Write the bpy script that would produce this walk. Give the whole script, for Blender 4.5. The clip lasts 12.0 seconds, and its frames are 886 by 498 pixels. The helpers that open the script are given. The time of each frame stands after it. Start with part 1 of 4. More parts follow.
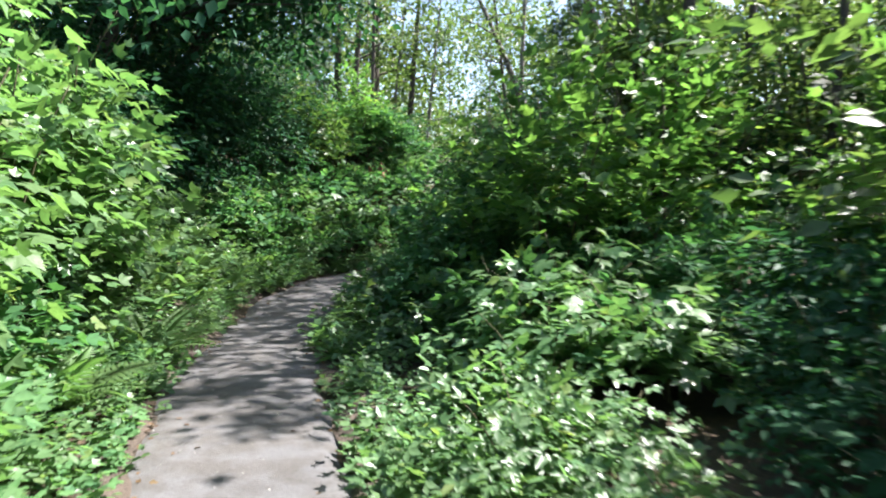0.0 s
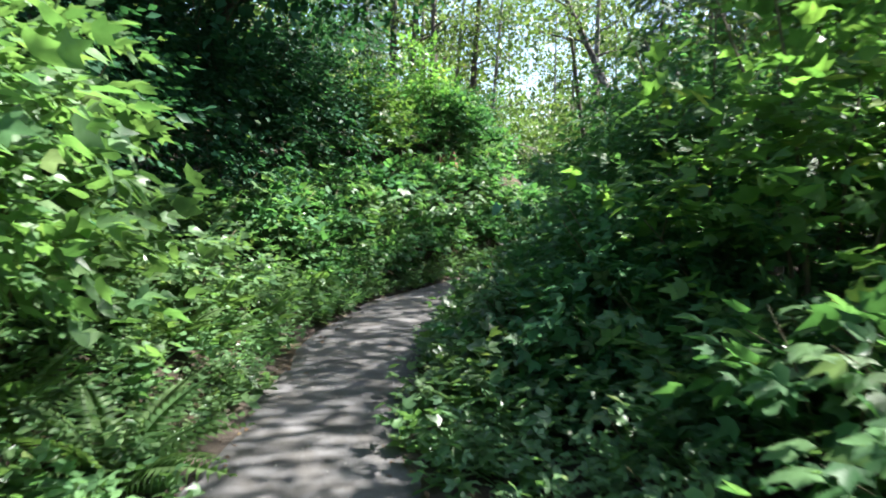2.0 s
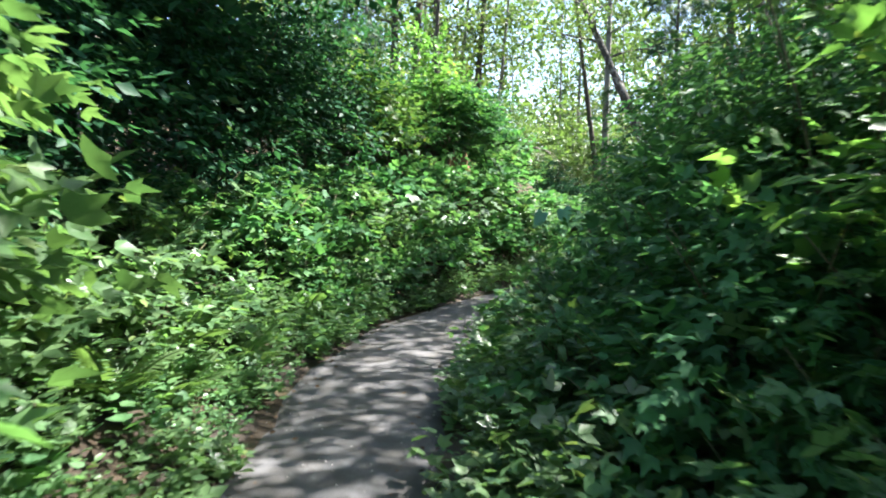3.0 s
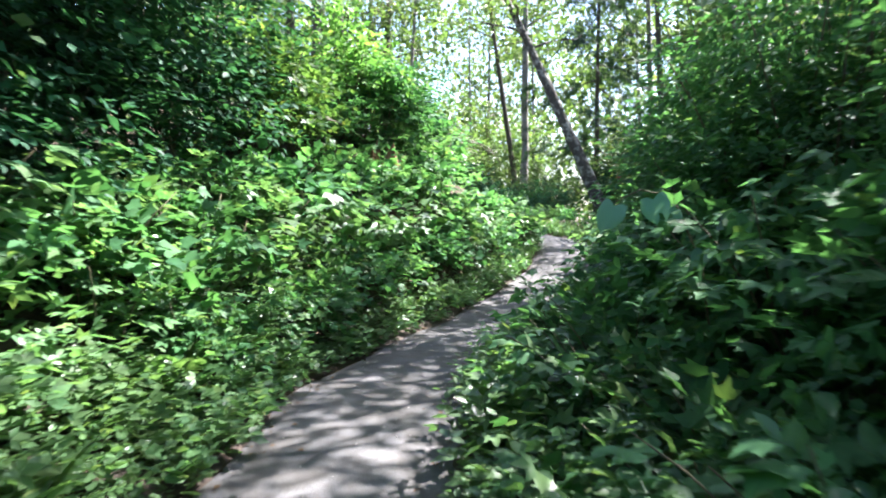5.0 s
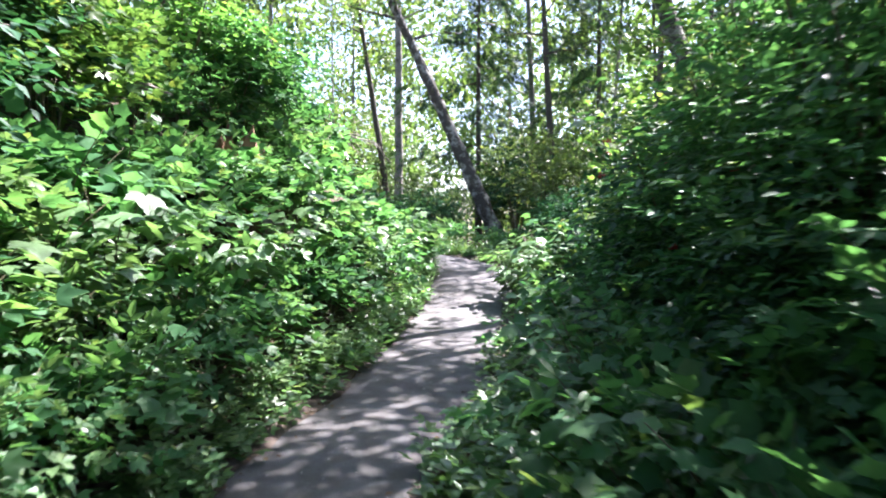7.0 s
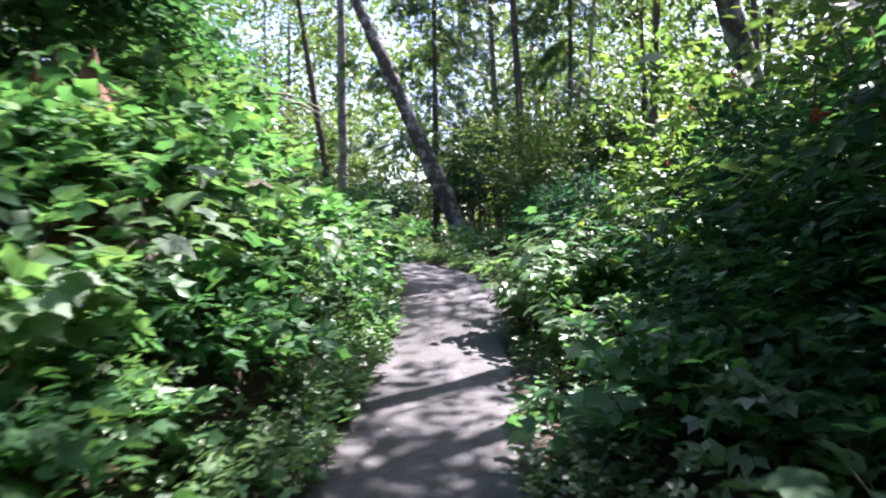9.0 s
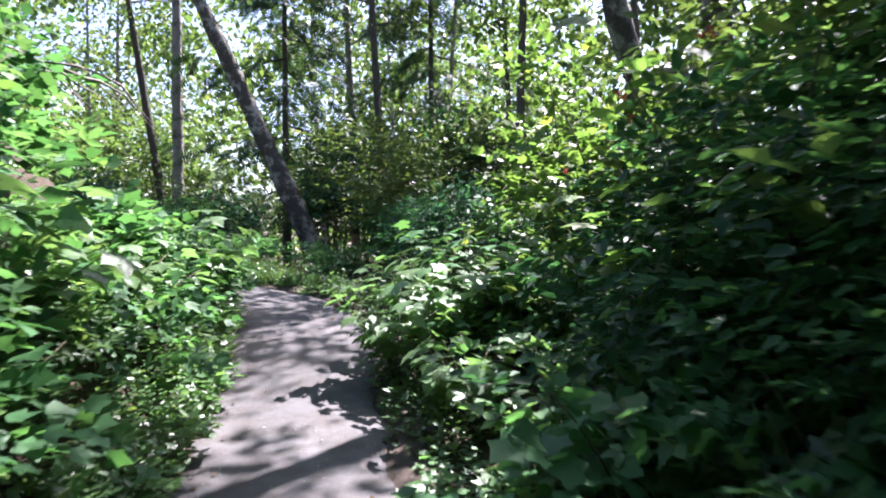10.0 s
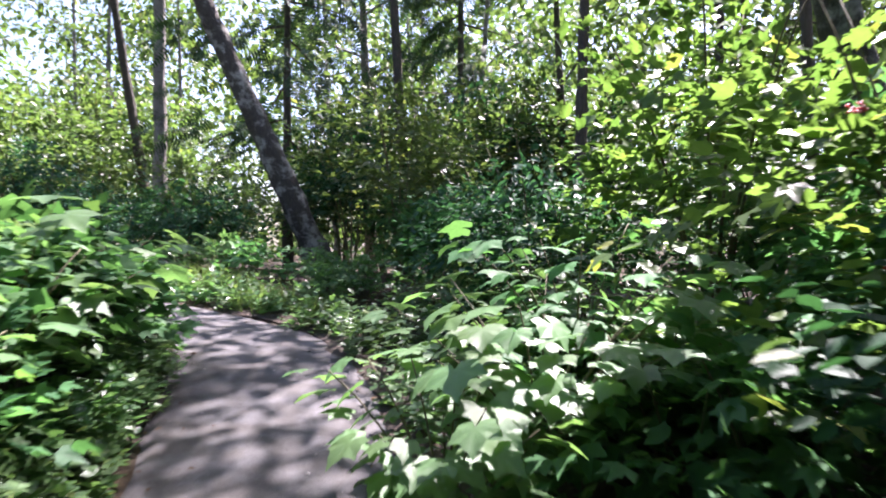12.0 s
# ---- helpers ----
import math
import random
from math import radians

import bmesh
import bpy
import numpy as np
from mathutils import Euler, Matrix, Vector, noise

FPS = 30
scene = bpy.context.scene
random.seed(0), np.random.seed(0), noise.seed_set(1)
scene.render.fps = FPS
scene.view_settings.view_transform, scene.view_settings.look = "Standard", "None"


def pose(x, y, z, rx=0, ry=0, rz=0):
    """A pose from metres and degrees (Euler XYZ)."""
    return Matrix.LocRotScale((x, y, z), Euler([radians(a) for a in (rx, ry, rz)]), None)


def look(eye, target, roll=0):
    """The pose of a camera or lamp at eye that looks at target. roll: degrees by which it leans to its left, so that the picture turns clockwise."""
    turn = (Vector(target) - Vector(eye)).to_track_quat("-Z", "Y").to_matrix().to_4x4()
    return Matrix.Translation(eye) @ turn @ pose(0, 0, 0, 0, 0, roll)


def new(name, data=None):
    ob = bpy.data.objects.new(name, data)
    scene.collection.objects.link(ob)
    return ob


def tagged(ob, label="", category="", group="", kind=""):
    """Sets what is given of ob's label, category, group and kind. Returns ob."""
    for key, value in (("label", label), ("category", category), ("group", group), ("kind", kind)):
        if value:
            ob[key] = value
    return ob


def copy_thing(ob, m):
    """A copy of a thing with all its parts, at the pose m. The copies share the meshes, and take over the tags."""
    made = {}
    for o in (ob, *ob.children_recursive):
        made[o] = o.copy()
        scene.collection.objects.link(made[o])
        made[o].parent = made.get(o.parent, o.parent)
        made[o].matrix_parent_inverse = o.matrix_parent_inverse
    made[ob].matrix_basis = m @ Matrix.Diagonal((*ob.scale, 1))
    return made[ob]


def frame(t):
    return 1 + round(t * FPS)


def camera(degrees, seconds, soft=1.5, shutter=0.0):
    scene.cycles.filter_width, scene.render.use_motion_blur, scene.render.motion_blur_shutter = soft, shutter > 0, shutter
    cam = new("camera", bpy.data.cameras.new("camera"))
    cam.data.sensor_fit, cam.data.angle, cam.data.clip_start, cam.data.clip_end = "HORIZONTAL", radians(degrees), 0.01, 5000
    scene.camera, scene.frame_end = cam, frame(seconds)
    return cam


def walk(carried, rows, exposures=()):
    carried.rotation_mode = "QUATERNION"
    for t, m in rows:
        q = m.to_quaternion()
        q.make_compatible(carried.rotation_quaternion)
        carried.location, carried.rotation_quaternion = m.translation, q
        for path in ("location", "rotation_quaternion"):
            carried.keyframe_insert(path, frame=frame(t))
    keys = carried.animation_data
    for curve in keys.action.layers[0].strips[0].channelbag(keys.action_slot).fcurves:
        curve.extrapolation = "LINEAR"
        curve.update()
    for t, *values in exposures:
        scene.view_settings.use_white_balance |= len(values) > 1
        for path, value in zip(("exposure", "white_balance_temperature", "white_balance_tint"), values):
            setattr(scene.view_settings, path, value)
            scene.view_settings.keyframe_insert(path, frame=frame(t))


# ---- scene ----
cam = camera(66.4, 12.0, soft=1.9, shutter=0.5)
METRES, EYE, TILT, LEAN, TURN = 18.0, 1.45, -4.0, -1.2, 0.0
ROWS = [
    (0.0, 0.0, 0.0, 0.0, -0.0, 0.0, -0.0),
    (0.5, -0.0094, 0.0459, 0.0021, 2.14, -0.27, -0.26),
    (1.0, -0.0222, 0.0874, 0.005, 4.23, -0.96, -0.2),
    (1.5, -0.0338, 0.1295, 0.0077, 5.42, -0.25, -0.02),
    (2.0, -0.0442, 0.1668, 0.0103, 4.18, -0.17, 0.66),
    (2.5, -0.055, 0.2091, 0.0129, 4.15, 0.48, 0.26),
    (4.5, -0.0928, 0.3682, 0.0202, -1.68, 0.62, 1.82),
    (5.0, -0.0978, 0.4066, 0.0221, -4.7, 1.26, 2.14),
    (5.5, -0.1012, 0.4501, 0.0237, -6.72, 0.61, 2.14),
    (6.0, -0.1039, 0.4891, 0.0281, -14.94, -0.58, 2.8),
    (6.5, -0.1019, 0.5327, 0.0308, -18.87, 1.05, 2.91),
    (7.0, -0.1007, 0.5724, 0.0355, -16.84, 1.95, 2.98),
    (9.0, -0.0694, 0.7373, 0.0487, -21.81, 1.46, 3.72),
    (9.5, -0.0533, 0.7748, 0.0526, -29.06, 1.5, 4.05),
    (10.0, -0.0388, 0.8093, 0.0542, -34.15, 2.0, 4.22),
    (10.5, -0.0185, 0.846, 0.0565, -33.99, 2.92, 4.54),
    (11.0, -0.0003, 0.8823, 0.0604, -33.61, 3.25, 3.85),
    (11.5, 0.02, 0.9202, 0.0634, -31.7, 2.79, 3.66),
    (12.0, 0.038, 0.9558, 0.0685, -32.88, 2.03, 3.69),
]
walk(cam, [(t, pose(0, 0, EYE, TILT, LEAN, TURN) @ pose(METRES * x, METRES * y, METRES * z, 90 + pitch, roll, yaw)) for t, x, y, z, yaw, pitch, roll in ROWS],
     exposures=[(0.0, 2.35, 6200, 16), (1.0, 2.48, 6200, 14), (2.0, 2.53, 6200, 12), (2.5, 2.65, 6200, 12), (4.5, 3.12, 6000, 14), (5.0, 3.13, 6000, 18), (6.0, 3.2, 6000, 22), (7.0, 3.2, 6000, 25),
                (9.0, 2.68, 6000, 29), (10.0, 2.62, 6000, 30), (11.0, 2.78, 6050, 32), (12.0, 2.7, 6100, 34)])

# ---------------------------------------------------------------- world, sun
SUN_AZ, SUN_EL = 66.0, 56.0      # degrees to the right of straight ahead, and above the horizon
world = bpy.data.worlds.new("world")
scene.world = world
world.use_nodes = True
wn = world.node_tree
sky = wn.nodes.new("ShaderNodeTexSky")
sky.sky_type, sky.sun_disc = "NISHITA", False
sky.sun_elevation, sky.sun_rotation = radians(SUN_EL), radians(SUN_AZ)
sky.air_density, sky.dust_density = 1.0, 1.5
wn.links.new(sky.outputs[0], wn.nodes["Background"].inputs[0])
wn.nodes["Background"].inputs[1].default_value = 0.07
sun = new("sun", bpy.data.lights.new("sun", "SUN"))
sun.data.energy, sun.data.angle, sun.data.color = 5.0, radians(0.53), (1.0, 0.95, 0.86)
az, el = radians(SUN_AZ), radians(SUN_EL)
SUN_DIR = Vector((math.sin(az) * math.cos(el), math.cos(az) * math.cos(el), math.sin(el)))
sun.matrix_world = look(tuple(SUN_DIR * 60), (0, 0, 0))

# ---------------------------------------------------------------- materials


class Nodes:
    """A material and short ways to add nodes to it."""

    def __init__(self, name):
        self.mat = bpy.data.materials.new(name)
        self.mat.use_nodes = True
        self.t = self.mat.node_tree
        self.bsdf = self.t.nodes["Principled BSDF"]
        self.out = self.t.nodes["Material Output"]

    def add(self, kind):
        return self.t.nodes.new(kind)

    def link(self, a, b):
        self.t.links.new(a, b)

    def noise(self, scale, detail=4.0, rough=0.6, stretch=None, space="Object"):
        tc = self.add("ShaderNodeTexCoord")
        src = tc.outputs[space]
        if stretch:
            mp = self.add("ShaderNodeMapping")
            mp.inputs["Scale"].default_value = stretch
            self.link(src, mp.inputs[0])
            src = mp.outputs[0]
        n = self.add("ShaderNodeTexNoise")
        n.inputs["Scale"].default_value, n.inputs["Detail"].default_value, n.inputs["Roughness"].default_value = scale, detail, rough
        self.link(src, n.inputs[0])
        return n.outputs["Fac"]

    def ramp(self, fac, *stops):
        r = self.add("ShaderNodeValToRGB")
        while len(r.color_ramp.elements) < len(stops):
            r.color_ramp.elements.new(0.5)
        for e, (p, c) in zip(r.color_ramp.elements, stops):
            e.position, e.color = p, (*c, 1)
        self.link(fac, r.inputs[0])
        return r.outputs[0]

    def mix(self, fac, a, b, blend="MIX"):
        m = self.add("ShaderNodeMix")
        m.data_type, m.blend_type = "RGBA", blend
        for sock, v in ((m.inputs[0], fac), (m.inputs[6], a), (m.inputs[7], b)):
            if hasattr(v, "links"):
                self.link(v, sock)
            else:
                sock.default_value = v if isinstance(v, float) else (*v, 1)
        return m.outputs[2]

    def bump(self, height, strength, distance):
        b = self.add("ShaderNodeBump")
        b.inputs["Strength"].default_value, b.inputs["Distance"].default_value = strength, distance
        self.link(height, b.inputs["Height"])
        self.link(b.outputs[0], self.bsdf.inputs["Normal"])

    def set(self, **values):
        for k, v in values.items():
            sock = self.bsdf.inputs[k.replace("_", " ")]
            if hasattr(v, "links"):
                self.link(v, sock)
            else:
                sock.default_value = (*v, 1) if isinstance(v, tuple) else v


def leaf_material(name, dark, light, yellow, clear=0.4, rough=0.42, spec=0.5):
    """A leaf: colour varies leaf by leaf and plant by plant; light comes through the blade."""
    n = Nodes(name)
    geo, info = n.add("ShaderNodeNewGeometry"), n.add("ShaderNodeObjectInfo")
    col = n.ramp(geo.outputs["Random Per Island"], (0.0, dark), (0.6, light), (0.93, light), (1.0, yellow))
    hsv = n.add("ShaderNodeHueSaturation")
    val = n.add("ShaderNodeMapRange")
    val.inputs["To Min"].default_value, val.inputs["To Max"].default_value = 0.8, 1.2
    hue = n.add("ShaderNodeMapRange")
    hue.inputs["To Min"].default_value, hue.inputs["To Max"].default_value = 0.485, 0.512
    n.link(info.outputs["Random"], val.inputs[0])
    n.link(info.outputs["Random"], hue.inputs[0])
    n.link(val.outputs[0], hsv.inputs["Value"])
    n.link(hue.outputs[0], hsv.inputs["Hue"])
    n.link(col, hsv.inputs["Color"])
    blotch = n.noise(38.0, 3.0)
    tone = n.mix(0.3, hsv.outputs[0], n.ramp(blotch, (0.3, (0.45, 0.5, 0.4)), (0.7, (1.0, 1.0, 1.0))), "MULTIPLY")
    n.set(Base_Color=tone, Roughness=rough, Specular_IOR_Level=spec)
    n.bump(n.noise(70.0, 2.0), 0.35, 0.004)
    tr = n.add("ShaderNodeBsdfTranslucent")
    n.link(n.mix(1.0, tone, (1.28, 1.4, 0.72), "MULTIPLY"), tr.inputs[0])
    m = n.add("ShaderNodeMixShader")
    m.inputs[0].default_value = clear
    n.link(n.bsdf.outputs[0], m.inputs[1])
    n.link(tr.outputs[0], m.inputs[2])
    n.link(m.outputs[0], n.out.inputs[0])
    return n.mat


def bark_material(name, dark, light, patch, patch_amount=0.5, ring=(6.0, 6.0, 1.2)):
    n = Nodes(name)
    grain = n.noise(9.0, 6.0, 0.7, ring)
    base = n.ramp(grain, (0.3, dark), (0.7, light))
    spots = n.ramp(n.noise(4.6, 6.0, 0.7), (patch_amount - 0.05, (0, 0, 0)), (patch_amount + 0.08, (1, 1, 1)))
    n.set(Base_Color=n.mix(spots, base, patch), Roughness=0.88)
    n.bump(grain, 0.8, 0.03)
    return n.mat


def ground_material():
    n = Nodes("forest_floor")
    a = n.ramp(n.noise(1.3, 6.0), (0.35, (0.035, 0.026, 0.016)), (0.6, (0.085, 0.06, 0.035)), (0.75, (0.05, 0.06, 0.02)))
    b = n.ramp(n.noise(24.0, 5.0, 0.7), (0.35, (0.35, 0.33, 0.3)), (0.7, (1.3, 1.25, 1.1)))
    n.set(Base_Color=n.mix(1.0, a, b, "MULTIPLY"), Roughness=0.95)
    n.bump(n.noise(30.0, 6.0, 0.75), 0.9, 0.04)
    return n.mat


def path_material():
    n = Nodes("packed_gravel")
    broad = n.ramp(n.noise(0.9, 5.0), (0.3, (0.076, 0.076, 0.079)), (0.7, (0.122, 0.12, 0.122)))
    fine = n.ramp(n.noise(95.0, 4.0, 0.8), (0.3, (0.55, 0.55, 0.56)), (0.5, (0.98, 0.98, 0.98)), (0.75, (1.3, 1.27, 1.22)))
    damp = n.ramp(n.noise(4.5, 6.0, 0.7), (0.42, (0.72, 0.68, 0.62)), (0.6, (1, 1, 1)))
    n.set(Base_Color=n.mix(1.0, n.mix(1.0, broad, fine, "MULTIPLY"), damp, "MULTIPLY"), Roughness=0.9)
    n.bump(n.noise(120.0, 5.0, 0.8), 0.6, 0.012)
    return n.mat


def soil_material():
    n = Nodes("bare_soil")
    broad = n.ramp(n.noise(2.6, 5.0), (0.3, (0.062, 0.046, 0.034)), (0.7, (0.13, 0.1, 0.078)))
    crumbs = n.ramp(n.noise(55.0, 5.0, 0.8), (0.3, (0.5, 0.48, 0.46)), (0.55, (1, 1, 1)), (0.75, (1.35, 1.3, 1.2)))
    n.set(Base_Color=n.mix(1.0, broad, crumbs, "MULTIPLY"), Roughness=0.95)
    n.bump(n.noise(60.0, 6.0, 0.8), 0.9, 0.03)
    return n.mat


def plain_material(name, a, b, scale=20.0, rough=0.8):
    n = Nodes(name)
    n.set(Base_Color=n.ramp(n.noise(scale, 4.0), (0.3, a), (0.7, b)), Roughness=rough)
    return n.mat


LEAF = {
    # shrub and dark are kept deep and dull for shade, herb glossy for sun
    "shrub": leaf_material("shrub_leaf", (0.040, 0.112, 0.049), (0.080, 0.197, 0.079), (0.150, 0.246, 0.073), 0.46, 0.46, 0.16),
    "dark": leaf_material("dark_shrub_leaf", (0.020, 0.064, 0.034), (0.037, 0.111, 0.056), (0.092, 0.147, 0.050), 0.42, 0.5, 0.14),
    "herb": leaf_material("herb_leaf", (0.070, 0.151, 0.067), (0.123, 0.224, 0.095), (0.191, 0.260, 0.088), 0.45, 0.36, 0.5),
    # the sky's pale blue reflection is put into this leaf's colour
    "pale": leaf_material("sky_tinted_leaf", (0.106, 0.240, 0.174), (0.138, 0.280, 0.209), (0.148, 0.290, 0.186), 0.35, 0.5, 0.18),
    "fern": leaf_material("fern_leaf", (0.072, 0.155, 0.058), (0.122, 0.220, 0.081), (0.180, 0.230, 0.081), 0.42, 0.45, 0.3),
    "maple": leaf_material("young_maple_leaf", (0.078, 0.164, 0.048), (0.126, 0.228, 0.066), (0.215, 0.262, 0.07), 0.55, 0.4, 0.4),
    # lighter copy of the shrub leaf, with sunlight put into its colour
    "bright": leaf_material("sun_tinted_shrub_leaf", (0.085, 0.185, 0.075), (0.135, 0.25, 0.1), (0.19, 0.27, 0.1), 0.46, 0.38, 0.45),
    "crown": leaf_material("tree_leaf", (0.058, 0.105, 0.037), (0.102, 0.155, 0.054), (0.160, 0.176, 0.059), 0.5, 0.4),
    "cedar": leaf_material("conifer_needle", (0.02, 0.046, 0.024), (0.04, 0.082, 0.036), (0.06, 0.095, 0.04), 0.2, 0.6, 0.3),
    "grass": leaf_material("grass_blade", (0.090, 0.145, 0.052), (0.138, 0.190, 0.070), (0.212, 0.200, 0.104), 0.45),
    "dry": leaf_material("dead_leaf", (0.06, 0.035, 0.018), (0.13, 0.085, 0.045), (0.2, 0.15, 0.08), 0.1, 0.8, 0.2),
}
STEM = plain_material("green_brown_stem", (0.06, 0.05, 0.025), (0.11, 0.1, 0.045), 30.0)
TWIG = plain_material("grey_twig", (0.09, 0.075, 0.06), (0.2, 0.17, 0.14), 30.0)
BARK_DARK = bark_material("dark_bark", (0.03, 0.024, 0.018), (0.09, 0.075, 0.058), (0.05, 0.065, 0.03), 0.6)
BARK_PALE = bark_material("pale_alder_bark", (0.13, 0.12, 0.105), (0.27, 0.25, 0.22), (0.07, 0.065, 0.05), 0.56, (4.0, 4.0, 7.0))
BARK_MOTTLED = bark_material("mottled_bark", (0.022, 0.018, 0.014), (0.08, 0.066, 0.054), (0.27, 0.26, 0.23), 0.54)
FLOOR, GRAVEL, SOIL = ground_material(), path_material(), soil_material()
BERRY = plain_material("red_berry", (0.42, 0.012, 0.01), (0.55, 0.03, 0.015), 40.0, 0.3)
ROT = plain_material("rotten_wood", (0.11, 0.05, 0.03), (0.27, 0.14, 0.09), 11.0, 0.95)
STONE = plain_material("grey_stone", (0.16, 0.155, 0.145), (0.32, 0.31, 0.29), 14.0, 0.85)

# ---------------------------------------------------------------- the lie of the land
# the path's middle line: x, y, z
LINE = np.array([(1.6, -14.0, 0.1), (0.9, -5.0, 0.0), (-0.05, 0.0, 0.0), (-0.95, 3.2, -0.05), (-1.7, 6.0, -0.13), (-2.06, 8.5, -0.15), (-2.1, 10.2, -0.13), (-1.8, 12.8, -0.09),
                 (-1.22, 14.4, -0.06), (-0.4, 16.0, -0.03), (0.45, 17.7, 0.05), (1.1, 19.1, 0.18), (1.68, 20.4, 0.37), (2.15, 21.7, 0.55), (2.25, 23.0, 0.7), (1.7, 24.3, 0.85),
                 (0.5, 25.5, 1.0), (-1.6, 26.6, 1.2), (-6.0, 28.0, 1.6), (-14.0, 30.0, 2.2)])


def smooth_line(pts, step=0.2):
    out = []
    p = [pts[0], *pts, pts[-1]]
    for a, b, c, d in zip(p, p[1:], p[2:], p[3:]):
        n = max(2, int(np.linalg.norm(c - b) / step))
        for u in np.linspace(0, 1, n, endpoint=False):
            out.append(0.5 * (2 * b + (c - a) * u + (2 * a - 5 * b + 4 * c - d) * u * u + (3 * b - a - 3 * c + d) * u ** 3))
    out.append(pts[-1])
    return np.array(out)


PATH = smooth_line(LINE)
TAN = np.gradient(PATH[:, :2], axis=0)
TAN /= np.linalg.norm(TAN, axis=1)[:, None]
SIDE = np.stack([TAN[:, 1], -TAN[:, 0]], 1)          # to the right of the way
HALF = 0.66                                          # half the path's width
WIDER = np.interp(PATH[:, 1], [8.0, 10.0, 12.0, 14.0, 17.5, 20.5, 24], [0.02, 0.13, 0.13, 0.02, 0.02, 0.1, 0.14])      # right half
WIDER_L = np.interp(PATH[:, 1], [8.0, 10.0, 12.0, 14.0, 17.5, 20.5, 24], [0.04, 0.15, 0.15, 0.04, 0.04, 0.08, 0.0])


def near_path(x, y):
    """Signed distance from the path's middle (right is plus), and the index of the nearest point of it."""
    x, y = np.atleast_1d(np.asarray(x, float)), np.atleast_1d(np.asarray(y, float))
    d, k = np.empty(len(x)), np.empty(len(x), int)
    for i in range(0, len(x), 4000):
        dx, dy = x[i:i + 4000, None] - PATH[:, 0], y[i:i + 4000, None] - PATH[:, 1]
        q = dx * dx + dy * dy
        j = q.argmin(1)
        r = np.arange(len(j))
        k[i:i + 4000] = j
        d[i:i + 4000] = np.sqrt(q[r, j]) * np.where(dx[r, j] * SIDE[j, 0] + dy[r, j] * SIDE[j, 1] < 0, -1, 1)
    return d, k


def ground_z(x, y):
    """Height of the ground: level path, a bank that climbs on the left of the way, a gentle fall on the right."""
    x, y = np.atleast_1d(np.asarray(x, float)), np.atleast_1d(np.asarray(y, float))
    d, k = near_path(x, y)
    z = PATH[k, 2].copy()
    left = np.clip(-d - HALF - 0.15, 0, None)
    right = np.clip(d - HALF - 0.15, 0, None)
    steep = np.interp(PATH[k, 1], [-4, 4, 9, 14, 16.5, 18, 21, 22.5, 24], [0.3, 0.36, 0.5, 0.75, 1.05, 1.2, 1.1, 0.4, 0.12])
    z += steep * np.minimum(left, 2.2) + 0.3 * steep * np.clip(left - 2.2, 0, 14)
    z += 0.12 * np.minimum(right, 1.5) - 0.05 * np.clip(right - 1.5, 0, 12)
    far = np.clip(np.hypot(x, y - 10) - 60, 0, None)
    z *= np.exp(-far / 120)
    rough = np.clip((np.abs(d) - HALF) * 1.2, 0, 1)
    z += rough * (0.05 * np.sin(2.1 * x + 0.7 * y) * np.cos(1.7 * y - 0.6 * x) + 0.03 * np.sin(5.3 * x + 1.1) * np.sin(4.7 * y))
    return z - 0.035 * (np.abs(d) < HALF + 0.1)


def gz(x, y):
    return float(ground_z(x, y)[0])


def mesh_object(name, verts, faces, material, parent=None, smooth=False):
    me = bpy.data.meshes.new(name)
    me.from_pydata(verts, [], faces)
    me.materials.append(material)
    if smooth:
        me.polygons.foreach_set("use_smooth", np.ones(len(me.polygons), bool))
    me.update()
    ob = new(name, me)
    ob.parent = parent
    return ob


def grid_faces(rows, cols):
    return [(i * cols + j, i * cols + j + 1, (i + 1) * cols + j + 1, (i + 1) * cols + j) for i in range(rows - 1) for j in range(cols - 1)]


def build_ground():
    gx = np.concatenate([[-900, -400, -180, -90, -50, -30, -20], np.arange(-14, 16, 0.3), [18, 24, 34, 55, 95, 190, 400, 900]])
    gy = np.concatenate([[-900, -400, -180, -90, -45, -25, -14], np.arange(-8, 36, 0.3), [40, 48, 60, 80, 120, 200, 420, 900]])
    X, Y = np.meshgrid(gx, gy)
    Z = ground_z(X.ravel(), Y.ravel())
    ob = mesh_object("ground", np.stack([X.ravel(), Y.ravel(), Z], 1).tolist(), grid_faces(len(gy), len(gx)), FLOOR, None, True)
    return tagged(ob, "dark brown forest floor of soil and leaf litter", "ground", "", "structure")


def build_path():
    rng = np.random.default_rng(5)
    cols = 11
    verts = []
    for i, (p, s) in enumerate(zip(PATH, SIDE)):
        wl = HALF + WIDER_L[i] + 0.07 * math.sin(i * 0.21) + 0.05 * math.sin(i * 0.57 + 2) + rng.normal(0, 0.02)
        wr = HALF + WIDER[i] + 0.06 * math.sin(i * 0.25 + 1) + 0.05 * math.sin(i * 0.63) + rng.normal(0, 0.02)
        for j in range(cols):
            u = -1 + 2 * j / (cols - 1)
            w = wl if u < 0 else wr
            z = p[2] + 0.012 * (1 - u * u) - (0.06 if abs(u) > 0.99 else 0) + rng.normal(0, 0.002)
            verts.append((p[0] + s[0] * u * w, p[1] + s[1] * u * w, z))
    ob = mesh_object("path", verts, grid_faces(len(PATH), cols), GRAVEL, None, True)
    return tagged(ob, "grey packed gravel footpath with ragged earthy edges", "path", "", "structure")


